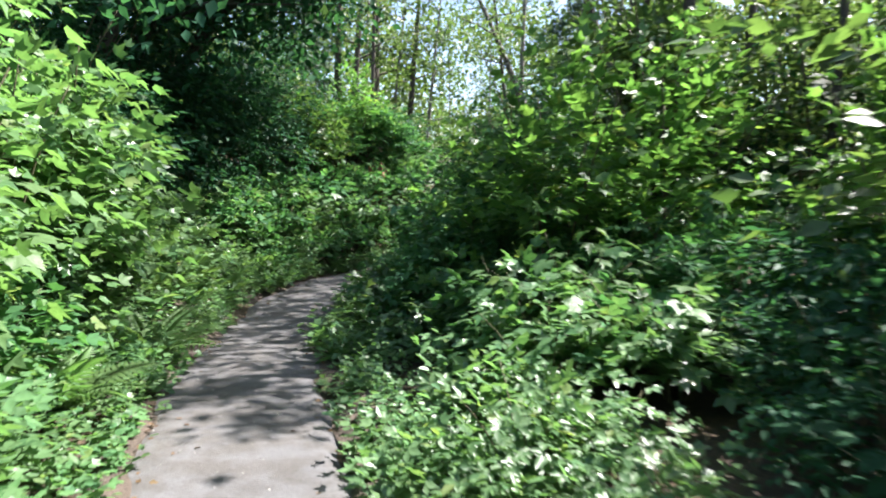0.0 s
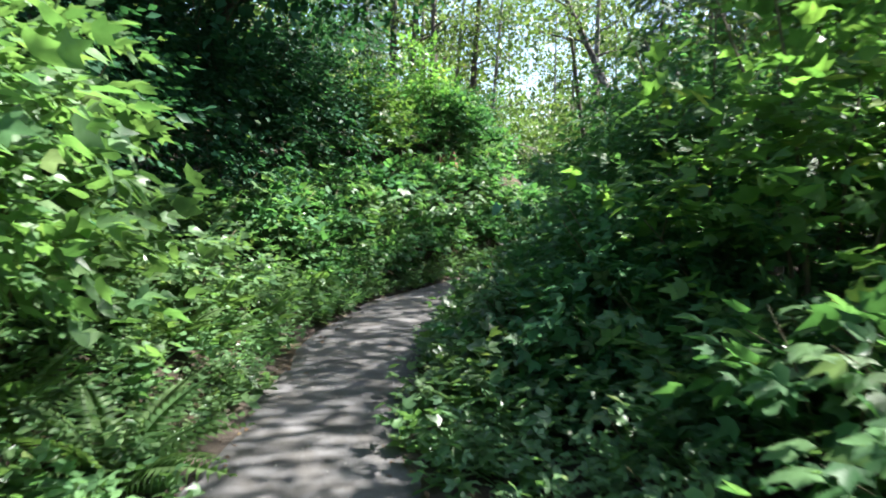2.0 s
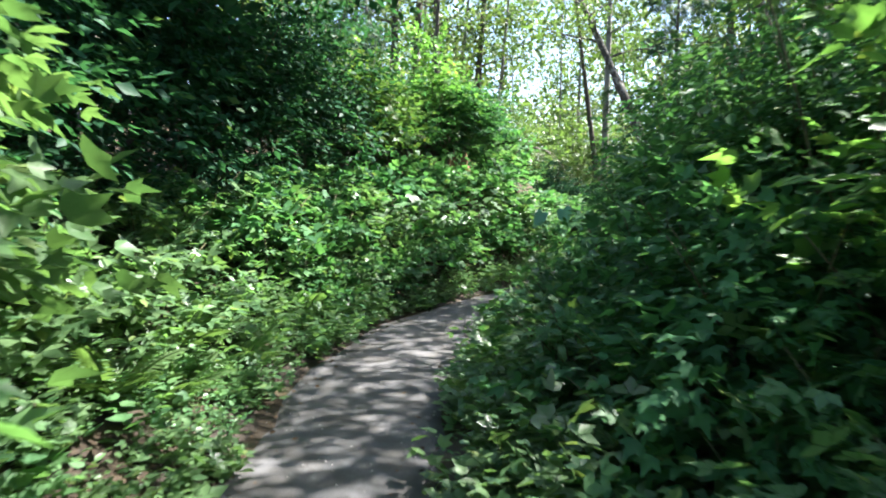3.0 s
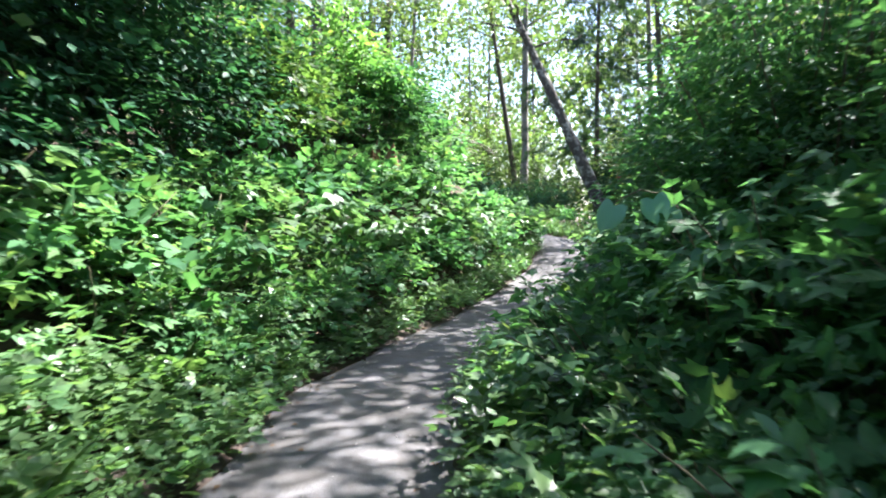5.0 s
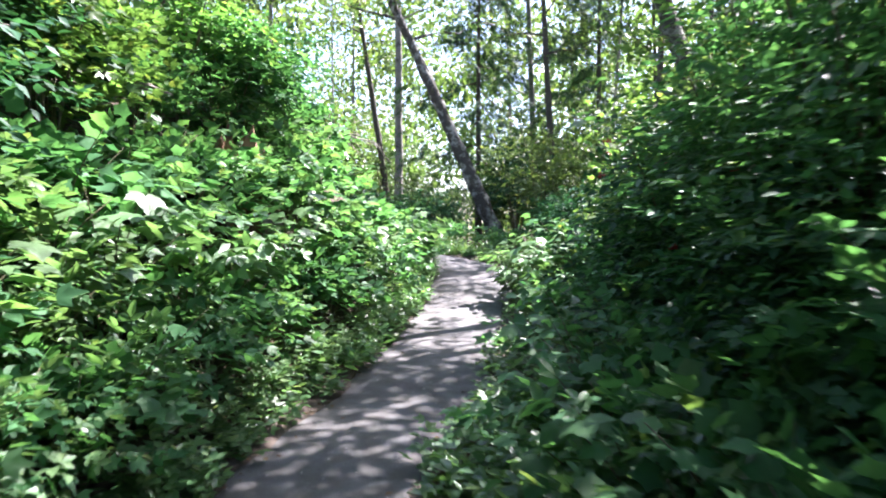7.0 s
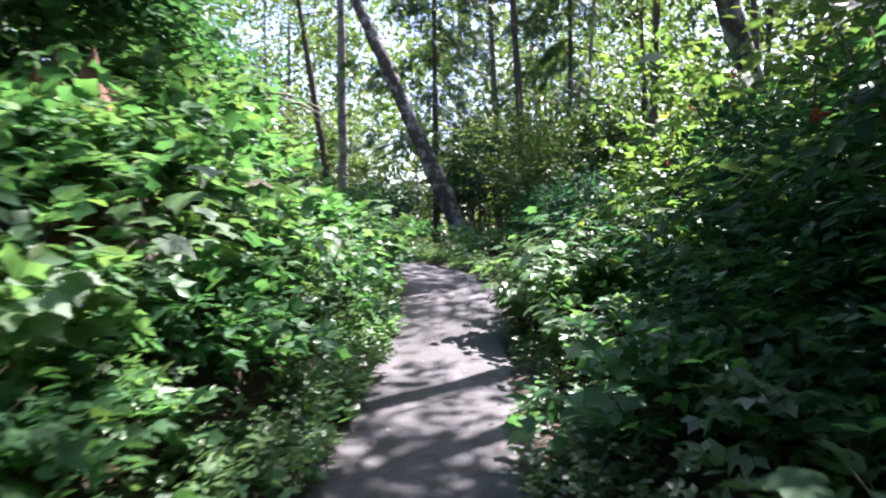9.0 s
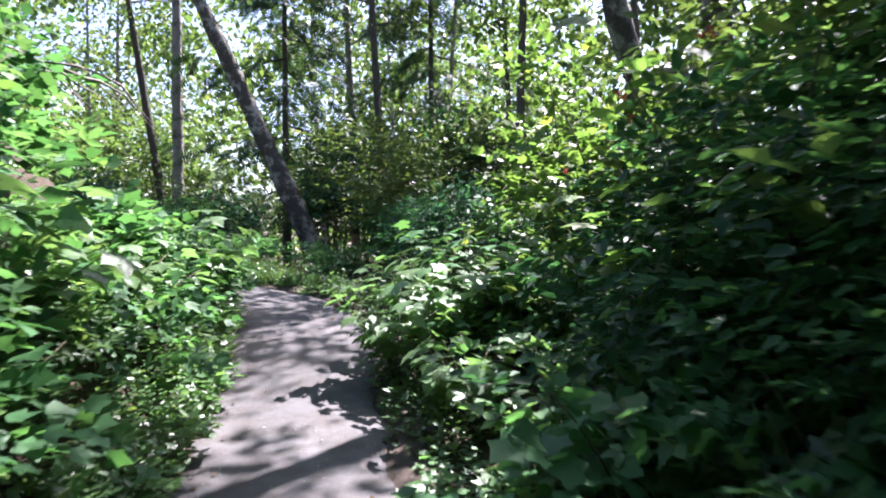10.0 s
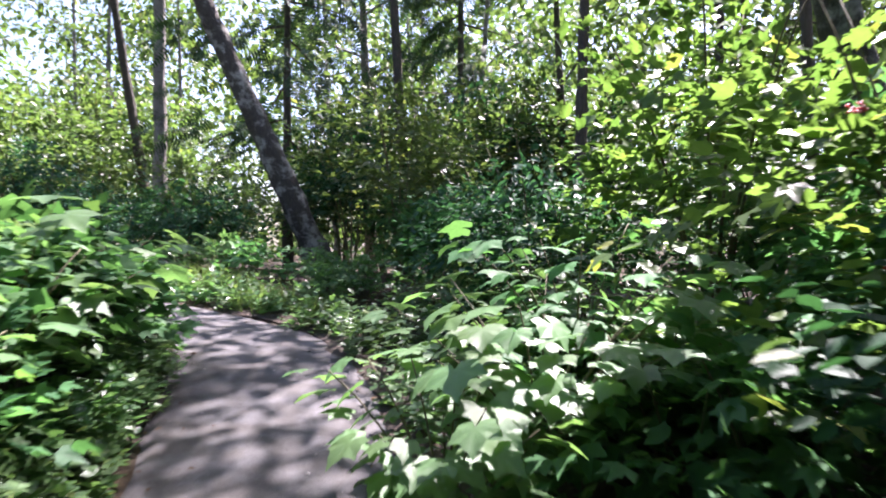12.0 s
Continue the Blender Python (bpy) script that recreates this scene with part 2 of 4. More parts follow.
def build_verge(name, side, wide, seed):
    """Bare trodden soil along one edge of the path: it laps over the gravel unevenly and runs out under the plants."""
    rng = np.random.default_rng(seed)
    cols, verts = 6, []
    for i, (p, s) in enumerate(zip(PATH, SIDE)):
        inner = HALF + wide[i] - 0.09 + 0.06 * math.sin(i * 0.33 + seed) + 0.05 * math.sin(i * 0.91 + 2 * seed) + rng.normal(0, 0.025)
        outer = inner + 0.34 + 0.08 * math.sin(i * 0.47 + seed)
        for j in range(cols):
            u = j / (cols - 1)
            d = side * (inner + (outer - inner) * u)
            x, y = p[0] + s[0] * d, p[1] + s[1] * d
            rise = (-0.012, 0.012, 0.03, 0.032, 0.02, -0.04)[j] + rng.normal(0, 0.006)
            verts.append((x, y, max(p[2] + rise, gz(x, y) + rise) if 0 < j < cols - 1 else (p[2] - 0.004 if j == 0 else gz(x, y) - 0.05)))
    ob = mesh_object(name, verts, grid_faces(len(PATH), cols), SOIL, None, True)
    return tagged(ob, "bare brown soil along the edge of the gravel path", "ground", "", "structure")


build_ground()
build_path()
build_verge("trim_left", -1, WIDER_L, 7)
build_verge("trim_right", 1, WIDER, 8)

# ---------------------------------------------------------------- leaves and stems


def leaf_shape(kind):
    """Outline of one leaf of length 1 along +y, with its normal +z: vertices and triangles."""
    if kind == "ovate":
        v = [(0, 0, 0), (-0.27, 0.3, 0.07), (-0.2, 0.72, 0.05), (0, 1, -0.08), (0.2, 0.72, 0.05), (0.27, 0.3, 0.07)]
        f = [(0, 3, 2, 1), (0, 5, 4, 3)]
    elif kind == "simple":
        v = [(0, 0, 0), (-0.3, 0.45, 0.07), (0, 1, -0.06), (0.3, 0.45, 0.07)]
        f = [(0, 2, 1), (0, 3, 2)]
    elif kind == "lobed":
        v = [(0, 0.28, 0)]
        for a, r in ((-90, 0.28), (-50, 0.54), (-20, 0.44), (12, 0.64), (42, 0.46), (90, 0.74), (138, 0.46), (168, 0.64), (200, 0.44), (230, 0.54)):
            v.append((r * math.cos(radians(a)), 0.3 + r * math.sin(radians(a)) * 0.95, 0.09 * abs(math.cos(radians(a))) - 0.16 * r * r))
        n = len(v) - 1
        f = [(0, 1 + i, 1 + (i + 1) % n) for i in range(n)]
    elif kind == "maple":
        # five pointed, toothed lobes round the stalk, drooping at the tips
        v = [(0, 0.3, 0.03)]
        half = [(-72, 0.34), (-52, 0.43), (-34, 0.55), (-20, 0.5), (-8, 0.48), (4, 0.56), (17, 0.6), (26, 0.74), (36, 0.62), (50, 0.54), (58, 0.54), (70, 0.64), (79, 0.68), (90, 0.88)]
        for a, d in half + [(180 - a, d) for a, d in half[-2::-1]]:
            v.append((d * math.cos(radians(a)), 0.3 + d * math.sin(radians(a)) * 0.9, 0.05 * (0.6 - d) - 0.28 * d * d + 0.06 * abs(math.cos(radians(a)))))
        f = [(0, 1 + i, 2 + i) for i in range(len(v) - 2)]
    elif kind == "lobed_s":
        # three pointed lobes, folded along the midrib and drooping at the tip
        v = [(0, 0, 0), (-0.34, 0.1, 0.05), (-0.52, 0.5, -0.02), (-0.2, 0.5, 0.05), (0, 1, -0.16), (0.2, 0.5, 0.05), (0.52, 0.5, -0.02), (0.34, 0.1, 0.05)]
        f = [(0, 3, 2, 1), (0, 4, 3), (0, 5, 4), (0, 7, 6, 5)]
    elif kind == "trio_s":
        v = [(0, 0.15, 0), (-0.27, 0.52, 0.05), (0, 1, -0.08), (0.27, 0.52, 0.05), (-0.02, 0.12, 0), (-0.5, 0.14, 0.04), (-0.72, 0.5, -0.07), (-0.28, 0.5, 0.04),
             (0.02, 0.12, 0), (0.28, 0.5, 0.04), (0.72, 0.5, -0.07), (0.5, 0.14, 0.04)]
        f = [(0, 2, 1), (0, 3, 2), (4, 6, 5), (4, 7, 6), (8, 10, 9), (8, 11, 10)]
    elif kind == "heart":
        # rounded heart with a pointed tip: a midrib, and two rows of points out to the edge on either side
        v, f, n = [], [], 9
        for i in range(n + 1):
            u = i / n
            w = 0.5 * (math.sin(math.pi * min(1, 0.25 + 0.75 * u)) ** 0.85) * (1 - 0.25 * u) if i < n else 0.0
            y, sag = 0.02 + 0.98 * u, -0.16 * u * u
            back = 0.16 * max(0, 1 - 3 * u)
            v += [(-w, y - back, sag - 0.03 + 0.02 * math.sin(9 * u)), (-w * 0.55, y - back * 0.7, sag + 0.05), (0, y, sag), (w * 0.55, y - back * 0.7, sag + 0.05), (w, y - back, sag - 0.03 + 0.02 * math.cos(8 * u))]
        for i in range(n):
            f += [(5 * i + k, 5 * i + k + 1, 5 * i + k + 6, 5 * i + k + 5) for k in range(4)]
    elif kind == "trio":
        v, f = [], []
        for a, s, oy in ((0, 1.0, 0.2), (62, 0.8, 0.12), (-62, 0.8, 0.12)):
            ca, sa, b = math.cos(radians(a)), math.sin(radians(a)), len(v)
            for x, y, z in ((0, 0, 0), (-0.2, 0.3, 0.05), (-0.14, 0.62, 0.03), (0, 0.85, -0.07), (0.14, 0.62, 0.03), (0.2, 0.3, 0.05)):
                x, y, z = x * s, y * s, z * s
                v.append((x * ca + y * sa, oy + y * ca - x * sa, z))
            f += [(b, b + 2, b + 1), (b, b + 3, b + 2), (b, b + 4, b + 3), (b, b + 5, b + 4)]
    elif kind == "spray":
        # a flat, drooping twig of scale needles
        v, f = [], []
        for i in range(7):
            y = 0.08 + 0.13 * i
            for s in (-1, 1):
                b, l = len(v), 0.34 * (1 - 0.75 * (i / 7)) + 0.06
                v += [(0, y, -0.3 * y * y), (s * l, y + 0.22 * l + 0.05, -0.3 * y * y - 0.35 * l), (0, y + 0.1, -0.3 * (y + 0.1) ** 2)]
                f.append((b, b + 1, b + 2))
    elif kind == "blade":
        v = [(-0.02, 0, 0), (0.02, 0, 0), (-0.016, 0.4, 0.03), (0.016, 0.4, 0.03), (-0.01, 0.75, -0.06), (0.01, 0.75, -0.06), (0, 1, -0.26)]
        f = [(0, 1, 3, 2), (2, 3, 5, 4), (4, 5, 6)]
    elif kind == "frond":
        v, f = [], []
        n = 18
        for i in range(n + 1):
            u = i / n
            v.append((0, u, 0.32 * u - 0.62 * u * u))
        for i in range(n):
            u = (i + 0.5) / n
            l = 0.2 * math.sin(math.pi * min(1, u * 0.9 + 0.13)) ** 0.8 + 0.015
            z0 = 0.32 * u - 0.62 * u * u
            for s in (-1, 1):
                b = len(v)
                v += [(s * l * 0.5, u + 0.016 + 0.1 * l, z0 - 0.03 * l), (s * l, u + 0.3 * l, z0 - 0.3 * l), (s * l * 0.5, u - 0.016 + 0.1 * l, z0 - 0.03 * l)]
                f += [(i, b + 2, b), (i, b, i + 1), (b + 2, b + 1, b)]
    return np.array(v, float), f


SHAPES = {k: leaf_shape(k) for k in ("ovate", "simple", "lobed", "maple", "lobed_s", "heart", "trio", "trio_s", "spray", "blade", "frond")}


def scatter_leaves(name, places, axes, normals, sizes, kind, material, parent=None):
    """One mesh of many leaves: each at its place, its length along its axis, its face to its normal."""
    v, f = SHAPES[kind]
    p, a, n = np.asarray(places, float), np.asarray(axes, float), np.asarray(normals, float)
    a = a / (np.linalg.norm(a, axis=1)[:, None] + 1e-9)
    x = np.cross(a, n)
    x /= np.linalg.norm(x, axis=1)[:, None] + 1e-9
    n = np.cross(x, a)
    s = np.asarray(sizes, float)[:, None, None]
    V = p[:, None] + s * (v[None, :, 0:1] * x[:, None] + v[None, :, 1:2] * a[:, None] + v[None, :, 2:3] * n[:, None])
    N, k = len(p), len(v)
    loops = np.concatenate([np.array(t) for t in f])
    lens = np.array([len(t) for t in f])
    me = bpy.data.meshes.new(name)
    me.vertices.add(N * k)
    me.vertices.foreach_set("co", V.reshape(-1))
    me.loops.add(N * len(loops))
    me.loops.foreach_set("vertex_index", (loops[None] + (np.arange(N) * k)[:, None]).reshape(-1).astype(np.int32))
    me.polygons.add(N * len(f))
    L = np.tile(lens, N)
    me.polygons.foreach_set("loop_start", (np.cumsum(L) - L).astype(np.int32))
    me.materials.append(material)
    me.update(calc_edges=True)
    ob = new(name, me)
    ob.parent = parent
    return ob


def tube(points, radii, sides=6):
    """Vertices and faces of a tapering limb along points."""
    pts = [Vector(p) for p in points]
    verts, faces = [], []
    for i, p in enumerate(pts):
        d = (pts[min(i + 1, len(pts) - 1)] - pts[max(i - 1, 0)]).normalized()
        a = d.orthogonal().normalized() if abs(d.z) < 0.3 else Vector((1, 0, 0)).cross(d).normalized()
        b = d.cross(a)
        for j in range(sides):
            t = 2 * math.pi * j / sides
            verts.append(tuple(p + (math.cos(t) * a + math.sin(t) * b) * float(radii[i])))
    for i in range(len(pts) - 1):
        for j in range(sides):
            k = (j + 1) % sides
            faces.append((i * sides + j, i * sides + k, (i + 1) * sides + k, (i + 1) * sides + j))
    faces.append(tuple(range(sides))[::-1])
    faces.append(tuple((len(pts) - 1) * sides + j for j in range(sides)))
    return verts, faces


def limbs(name, list_of_tubes, material, parent):
    verts, faces = [], []
    for v, f in list_of_tubes:
        b = len(verts)
        verts += v
        faces += [tuple(i + b for i in q) for q in f]
    return mesh_object(name, verts, faces, material, parent, True)


def unit(rng, n):
    v = rng.normal(size=(n, 3))
    return v / np.linalg.norm(v, axis=1)[:, None]


# ---------------------------------------------------------------- plants


def shrub(name, label, seed, height, radius, leaves, size, kind, leaf, droop=0.2, stems=5, hollow=0.35):
    """A bush: arching stems and side twigs, and leaves in flat sprays round its outside, with gaps between the sprays."""
    rng = np.random.default_rng(seed)
    root = tagged(new(name), label, "shrub", name.replace("_", " ") + "s beside the path")
    tips = []
    for i in range(stems):
        a = 2 * math.pi * (i + rng.uniform(-0.3, 0.3)) / stems
        out, h = radius * rng.uniform(0.35, 0.75), height * rng.uniform(0.75, 0.98)
        pts = [(0.05 * math.cos(a) + out * math.cos(a) * u ** 1.6, 0.05 * math.sin(a) + out * math.sin(a) * u ** 1.6, -0.12 + (h + 0.12) * u - 0.12 * h * u ** 3) for u in np.linspace(0, 1, 7)]
        limbs("stem", [tube(pts, [0.011 * height ** 0.5 * (1 - 0.75 * u) for u in np.linspace(0, 1, 7)], 5)], STEM, root)
        tips += [pts[k] for k in (2, 3, 4, 5, 6)]
    sprays = max(12, leaves // 9)
    P, A, N, S = [], [], [], []
    for i in range(sprays):
        d = unit(rng, 1)[0]
        d[2] = abs(d[2]) * 1.1 - 0.35
        r = rng.uniform(hollow, 1.0) ** 0.6
        lump = 0.95 + 0.3 * math.sin(3.6 * d[0] + seed) * math.sin(4.1 * d[1] - seed) + 0.18 * math.sin(6 * d[2] + 2 * d[0] + seed)
        c = np.array([d[0] * radius * r * lump, d[1] * radius * r * lump, height * (0.42 + 0.55 * d[2] * r * lump)])
        if c[2] < 0.06:
            c[2] = rng.uniform(0.06, 0.3) * height
        out = np.array([d[0], d[1], 0.25 + 0.3 * rng.normal()])
        out /= np.linalg.norm(out)
        side = np.cross(out, (0, 0, 1))
        side /= np.linalg.norm(side) + 1e-6
        k = leaves // sprays
        s0 = size * rng.uniform(0.75, 1.2)
        for j in range(k):
            u = j / max(1, k - 1)
            sgn = -1 if j % 2 else 1
            P.append(c + out * (u - 0.5) * s0 * 3.2 + side * sgn * s0 * 0.15 + rng.normal(0, s0 * 0.18, 3) - np.array([0, 0, droop * s0 * u * 2]))
            A.append(out * (0.5 + u) + side * sgn * (1.1 - u) + np.array([0, 0, -droop]) + rng.normal(0, 0.25, 3))
            N.append(np.array([0, 0, 1.0]) + 0.35 * out + rng.normal(0, 0.42, 3))
            S.append(s0 * rng.uniform(0.7, 1.15) * (1 - 0.25 * u))
    scatter_leaves("foliage", P, A, N, S, kind, LEAF[leaf], root)
    return root


def fern(seed, fronds, length):
    rng = np.random.default_rng(seed)
    root = tagged(new("fern"), "light green fern with arching feathery fronds", "fern", "ferns by the path")
    for i in range(fronds):
        a = 2 * math.pi * i / fronds + rng.uniform(-0.3, 0.3)
        e = rng.uniform(0.5, 1.25)
        ax = np.array([math.cos(a) * math.cos(e), math.sin(a) * math.cos(e), math.sin(e)])
        nn = np.array([-math.cos(a) * math.sin(e), -math.sin(a) * math.sin(e), math.cos(e)]) + rng.normal(0, 0.15, 3)
        scatter_leaves("frond", [(0.03 * math.cos(a), 0.03 * math.sin(a), 0.0)], [ax], [nn], [length * rng.uniform(0.75, 1.1)], "frond", LEAF["fern"], root)
    return root


def herb_patch(seed, count, radius, height, size, kind, leaf, name, label):
    """Low plants that cannot be counted: a mat of upright stalks with leaves."""
    rng = np.random.default_rng(seed)
    P, A, N, S = [], [], [], []
    for i in range(count):
        r, a = radius * math.sqrt(rng.uniform()), rng.uniform(0, 2 * math.pi)
        h = height * rng.uniform(0.35, 1.0) * (1.1 - 0.55 * (r / radius) ** 2)
        lean = rng.normal(0, 0.12, 2)
        for j in range(5):
            u = 0.25 + 0.75 * j / 4
            b = a * 7 + j * 2.4
            P.append((r * math.cos(a) + lean[0] * u, r * math.sin(a) + lean[1] * u, h * u))
            A.append((math.cos(b), math.sin(b), 0.25 + rng.normal(0, 0.2)))
            N.append(np.array([0.2 * math.cos(b), 0.2 * math.sin(b), 1.0]) + rng.normal(0, 0.3, 3))
            S.append(size * rng.uniform(0.6, 1.1) * (1.15 - 0.5 * u))
    ob = scatter_leaves(name, P, A, N, S, kind, LEAF[leaf])
    return tagged(ob, label, "undergrowth", "", "stuff")


def grass_patch(seed, count, radius, length):
    rng = np.random.default_rng(seed)
    r, a = radius * np.sqrt(rng.uniform(size=count)), rng.uniform(0, 2 * math.pi, count)
    P = np.stack([r * np.cos(a), r * np.sin(a), np.full(count, -0.02)], 1)
    A = np.stack([rng.normal(0, 0.35, count), rng.normal(0, 0.35, count), np.ones(count)], 1)
    ob = scatter_leaves("grass", P, A, unit(rng, count) * (1, 1, 0.1), length * rng.uniform(0.5, 1.2, count), "blade", LEAF["grass"])
    return tagged(ob, "tuft of bright green grass at the path's edge", "grass", "", "stuff")


def tree(name, label, seed, base, top, r0, bark, crown_z, crown_r, leaves, size, kind, leaf, branches=10, bend=0.15, clump=0.17):
    """A tapered trunk from base to top, limbs that leave it above crown_z, and clumps of leaves round the limbs."""
    rng = np.random.default_rng(seed)
    root = tagged(new(name), label, "tree", "trees of the wood")
    root.location = base
    top = np.array(top, float) - np.array(base, float)
    ph = rng.uniform(0, 6, 2)

    def spine(u):
        return top * u + bend * np.array([math.sin(3.0 * u + ph[0]) - math.sin(ph[0]), math.sin(2.6 * u + ph[1]) - math.sin(ph[1]), 0])

    us = np.concatenate([np.linspace(-0.02, 0.5, 34), np.linspace(0.53, 1, 12)])
    v, f = tube([spine(u) for u in us], [r0 * (1.0 - 0.82 * max(u, 0)) * (1 + 0.45 * math.exp(-max(u, 0) * 28)) for u in us], 14)
    for i, q in enumerate(v):
        c = Vector(spine(us[i // 14]))
        w = noise.noise(Vector(q) * 2.2 + Vector((seed, 0, 0))) * 0.2 + noise.noise(Vector(q) * 7 + Vector((0, seed, 0))) * 0.22
        v[i] = tuple(c + (Vector(q) - c) * (1 + w))
    limbs("trunk", [(v, f)], bark, root)
    H = np.linalg.norm(top)
    P, A, N, S = [], [], [], []
    per = max(1, leaves // max(1, branches * 7))
    for i in range(branches):
        u = crown_z + (0.98 - crown_z) * (i + rng.uniform(0, 0.8)) / branches
        o = spine(u)
        a = i * 2.4 + rng.uniform(-0.4, 0.4)
        reach = crown_r * (1.05 - 0.6 * ((u - crown_z) / (1 - crown_z)) ** 1.5) * rng.uniform(0.7, 1.15)
        rise = -0.25 if kind == "spray" else rng.uniform(0.15, 0.6)
        pts = [o + np.array([math.cos(a) * reach * w, math.sin(a) * reach * w, rise * reach * w - 0.12 * reach * w * w]) + rng.normal(0, 0.04 * reach * w + 1e-4, 3) for w in np.linspace(0, 1, 6)]
        limbs("limb", [tube(pts, [r0 * 0.3 * (1 - 0.6 * u) * (1 - 0.85 * w) + 0.006 for w in np.linspace(0, 1, 6)], 5)], bark, root)
        for j in range(7):
            w = rng.uniform(0.25, 1.05)
            c = o + (pts[5] - o) * w + rng.normal(0, 0.13 * crown_r, 3)
            spread = clump * crown_r * rng.uniform(0.7, 1.3)
            q = rng.normal(0, 1, (per, 3)) * (spread, spread, spread * 0.55)
            P.append(c + q)
            if kind == "spray":
                A.append(np.tile([math.cos(a), math.sin(a), -0.55], (per, 1)) + rng.normal(0, 0.4, (per, 3)))
            else:
                A.append(unit(rng, per) + [0, 0, -0.35])
            N.append(np.array([0, 0, 0.8]) + rng.normal(0, 0.5, (per, 3)))
            S.append(size * rng.uniform(0.65, 1.25, per))
    scatter_leaves("crown", np.concatenate(P), np.concatenate(A), np.concatenate(N), np.concatenate(S), kind, LEAF[leaf], root)
    return root


def single_leaves(stalks, kind, material, places, axes, normals, sizes):
    """Leaves that can be told apart: each an object of its own under its stem, all on one mesh."""
    me = None
    for root, p, a, n, s in zip(stalks, places, axes, normals, sizes):
        a = Vector(a).normalized()
        x = a.cross(Vector(n)).normalized()
        m = Matrix((x, a, x.cross(a))).transposed().to_4x4()
        m = Matrix.Translation(p) @ m @ Matrix.Scale(s, 4)
        if me is None:
            v, f = SHAPES[kind]
            ob = mesh_object("leaf", v.tolist(), f, material, root, True)
            me = ob.data
        else:
            ob = new("leaf", me)
            ob.parent = root
        ob.matrix_basis = m


def big_leaf_plant(name, label, seed, x, y, height, spread, stems, per, size, kind, leaf, category="plant"):
    """A plant whose large leaves stand singly on long stalks."""
    rng = np.random.default_rng(seed)
    root = tagged(new(name), label, category)
    root.location = (x, y, gz(x, y) - 0.03)
    P, A, N, S, stalks = [], [], [], [], []
    for i in range(stems):
        a = 2 * math.pi * (i + rng.uniform(-0.3, 0.3)) / stems
        h, out = height * rng.uniform(0.6, 1.0), spread * rng.uniform(0.3, 1.0)
        ux, uy = math.cos(a), math.sin(a)
        pts = [np.array([out * ux * u ** 1.7, out * uy * u ** 1.7, h * (1.1 * u - 0.1 * u ** 4)]) for u in np.linspace(0, 1, 7)]
        stalk = limbs("stem", [tube(pts, [0.009 * (1 - 0.7 * u) for u in np.linspace(0, 1, 7)], 5)], STEM, root)
        for j in range(per):
            u = 0.35 + 0.65 * (j + 1) / per
            b = a + (1.2 if j % 2 else -1.2) * (1.05 - 0.6 * u) + rng.normal(0, 0.35)
            k = min(5, int(u * 6))
            c = pts[k] + (pts[k + 1] - pts[k]) * (u * 6 - k)
            d = np.array([math.cos(b), math.sin(b), 0.15])
            stalks.append(stalk)
            P.append(c + d * size * 0.55)
            A.append(d + np.array([0, 0, -0.35 + rng.normal(0, 0.2)]))
            N.append(np.array([0.45 * math.cos(b), 0.45 * math.sin(b), 1.0]) + rng.normal(0, 0.22, 3))
            S.append(size * rng.uniform(0.65, 1.15))
    single_leaves(stalks, kind, LEAF[leaf], P, A, N, S)
    return root


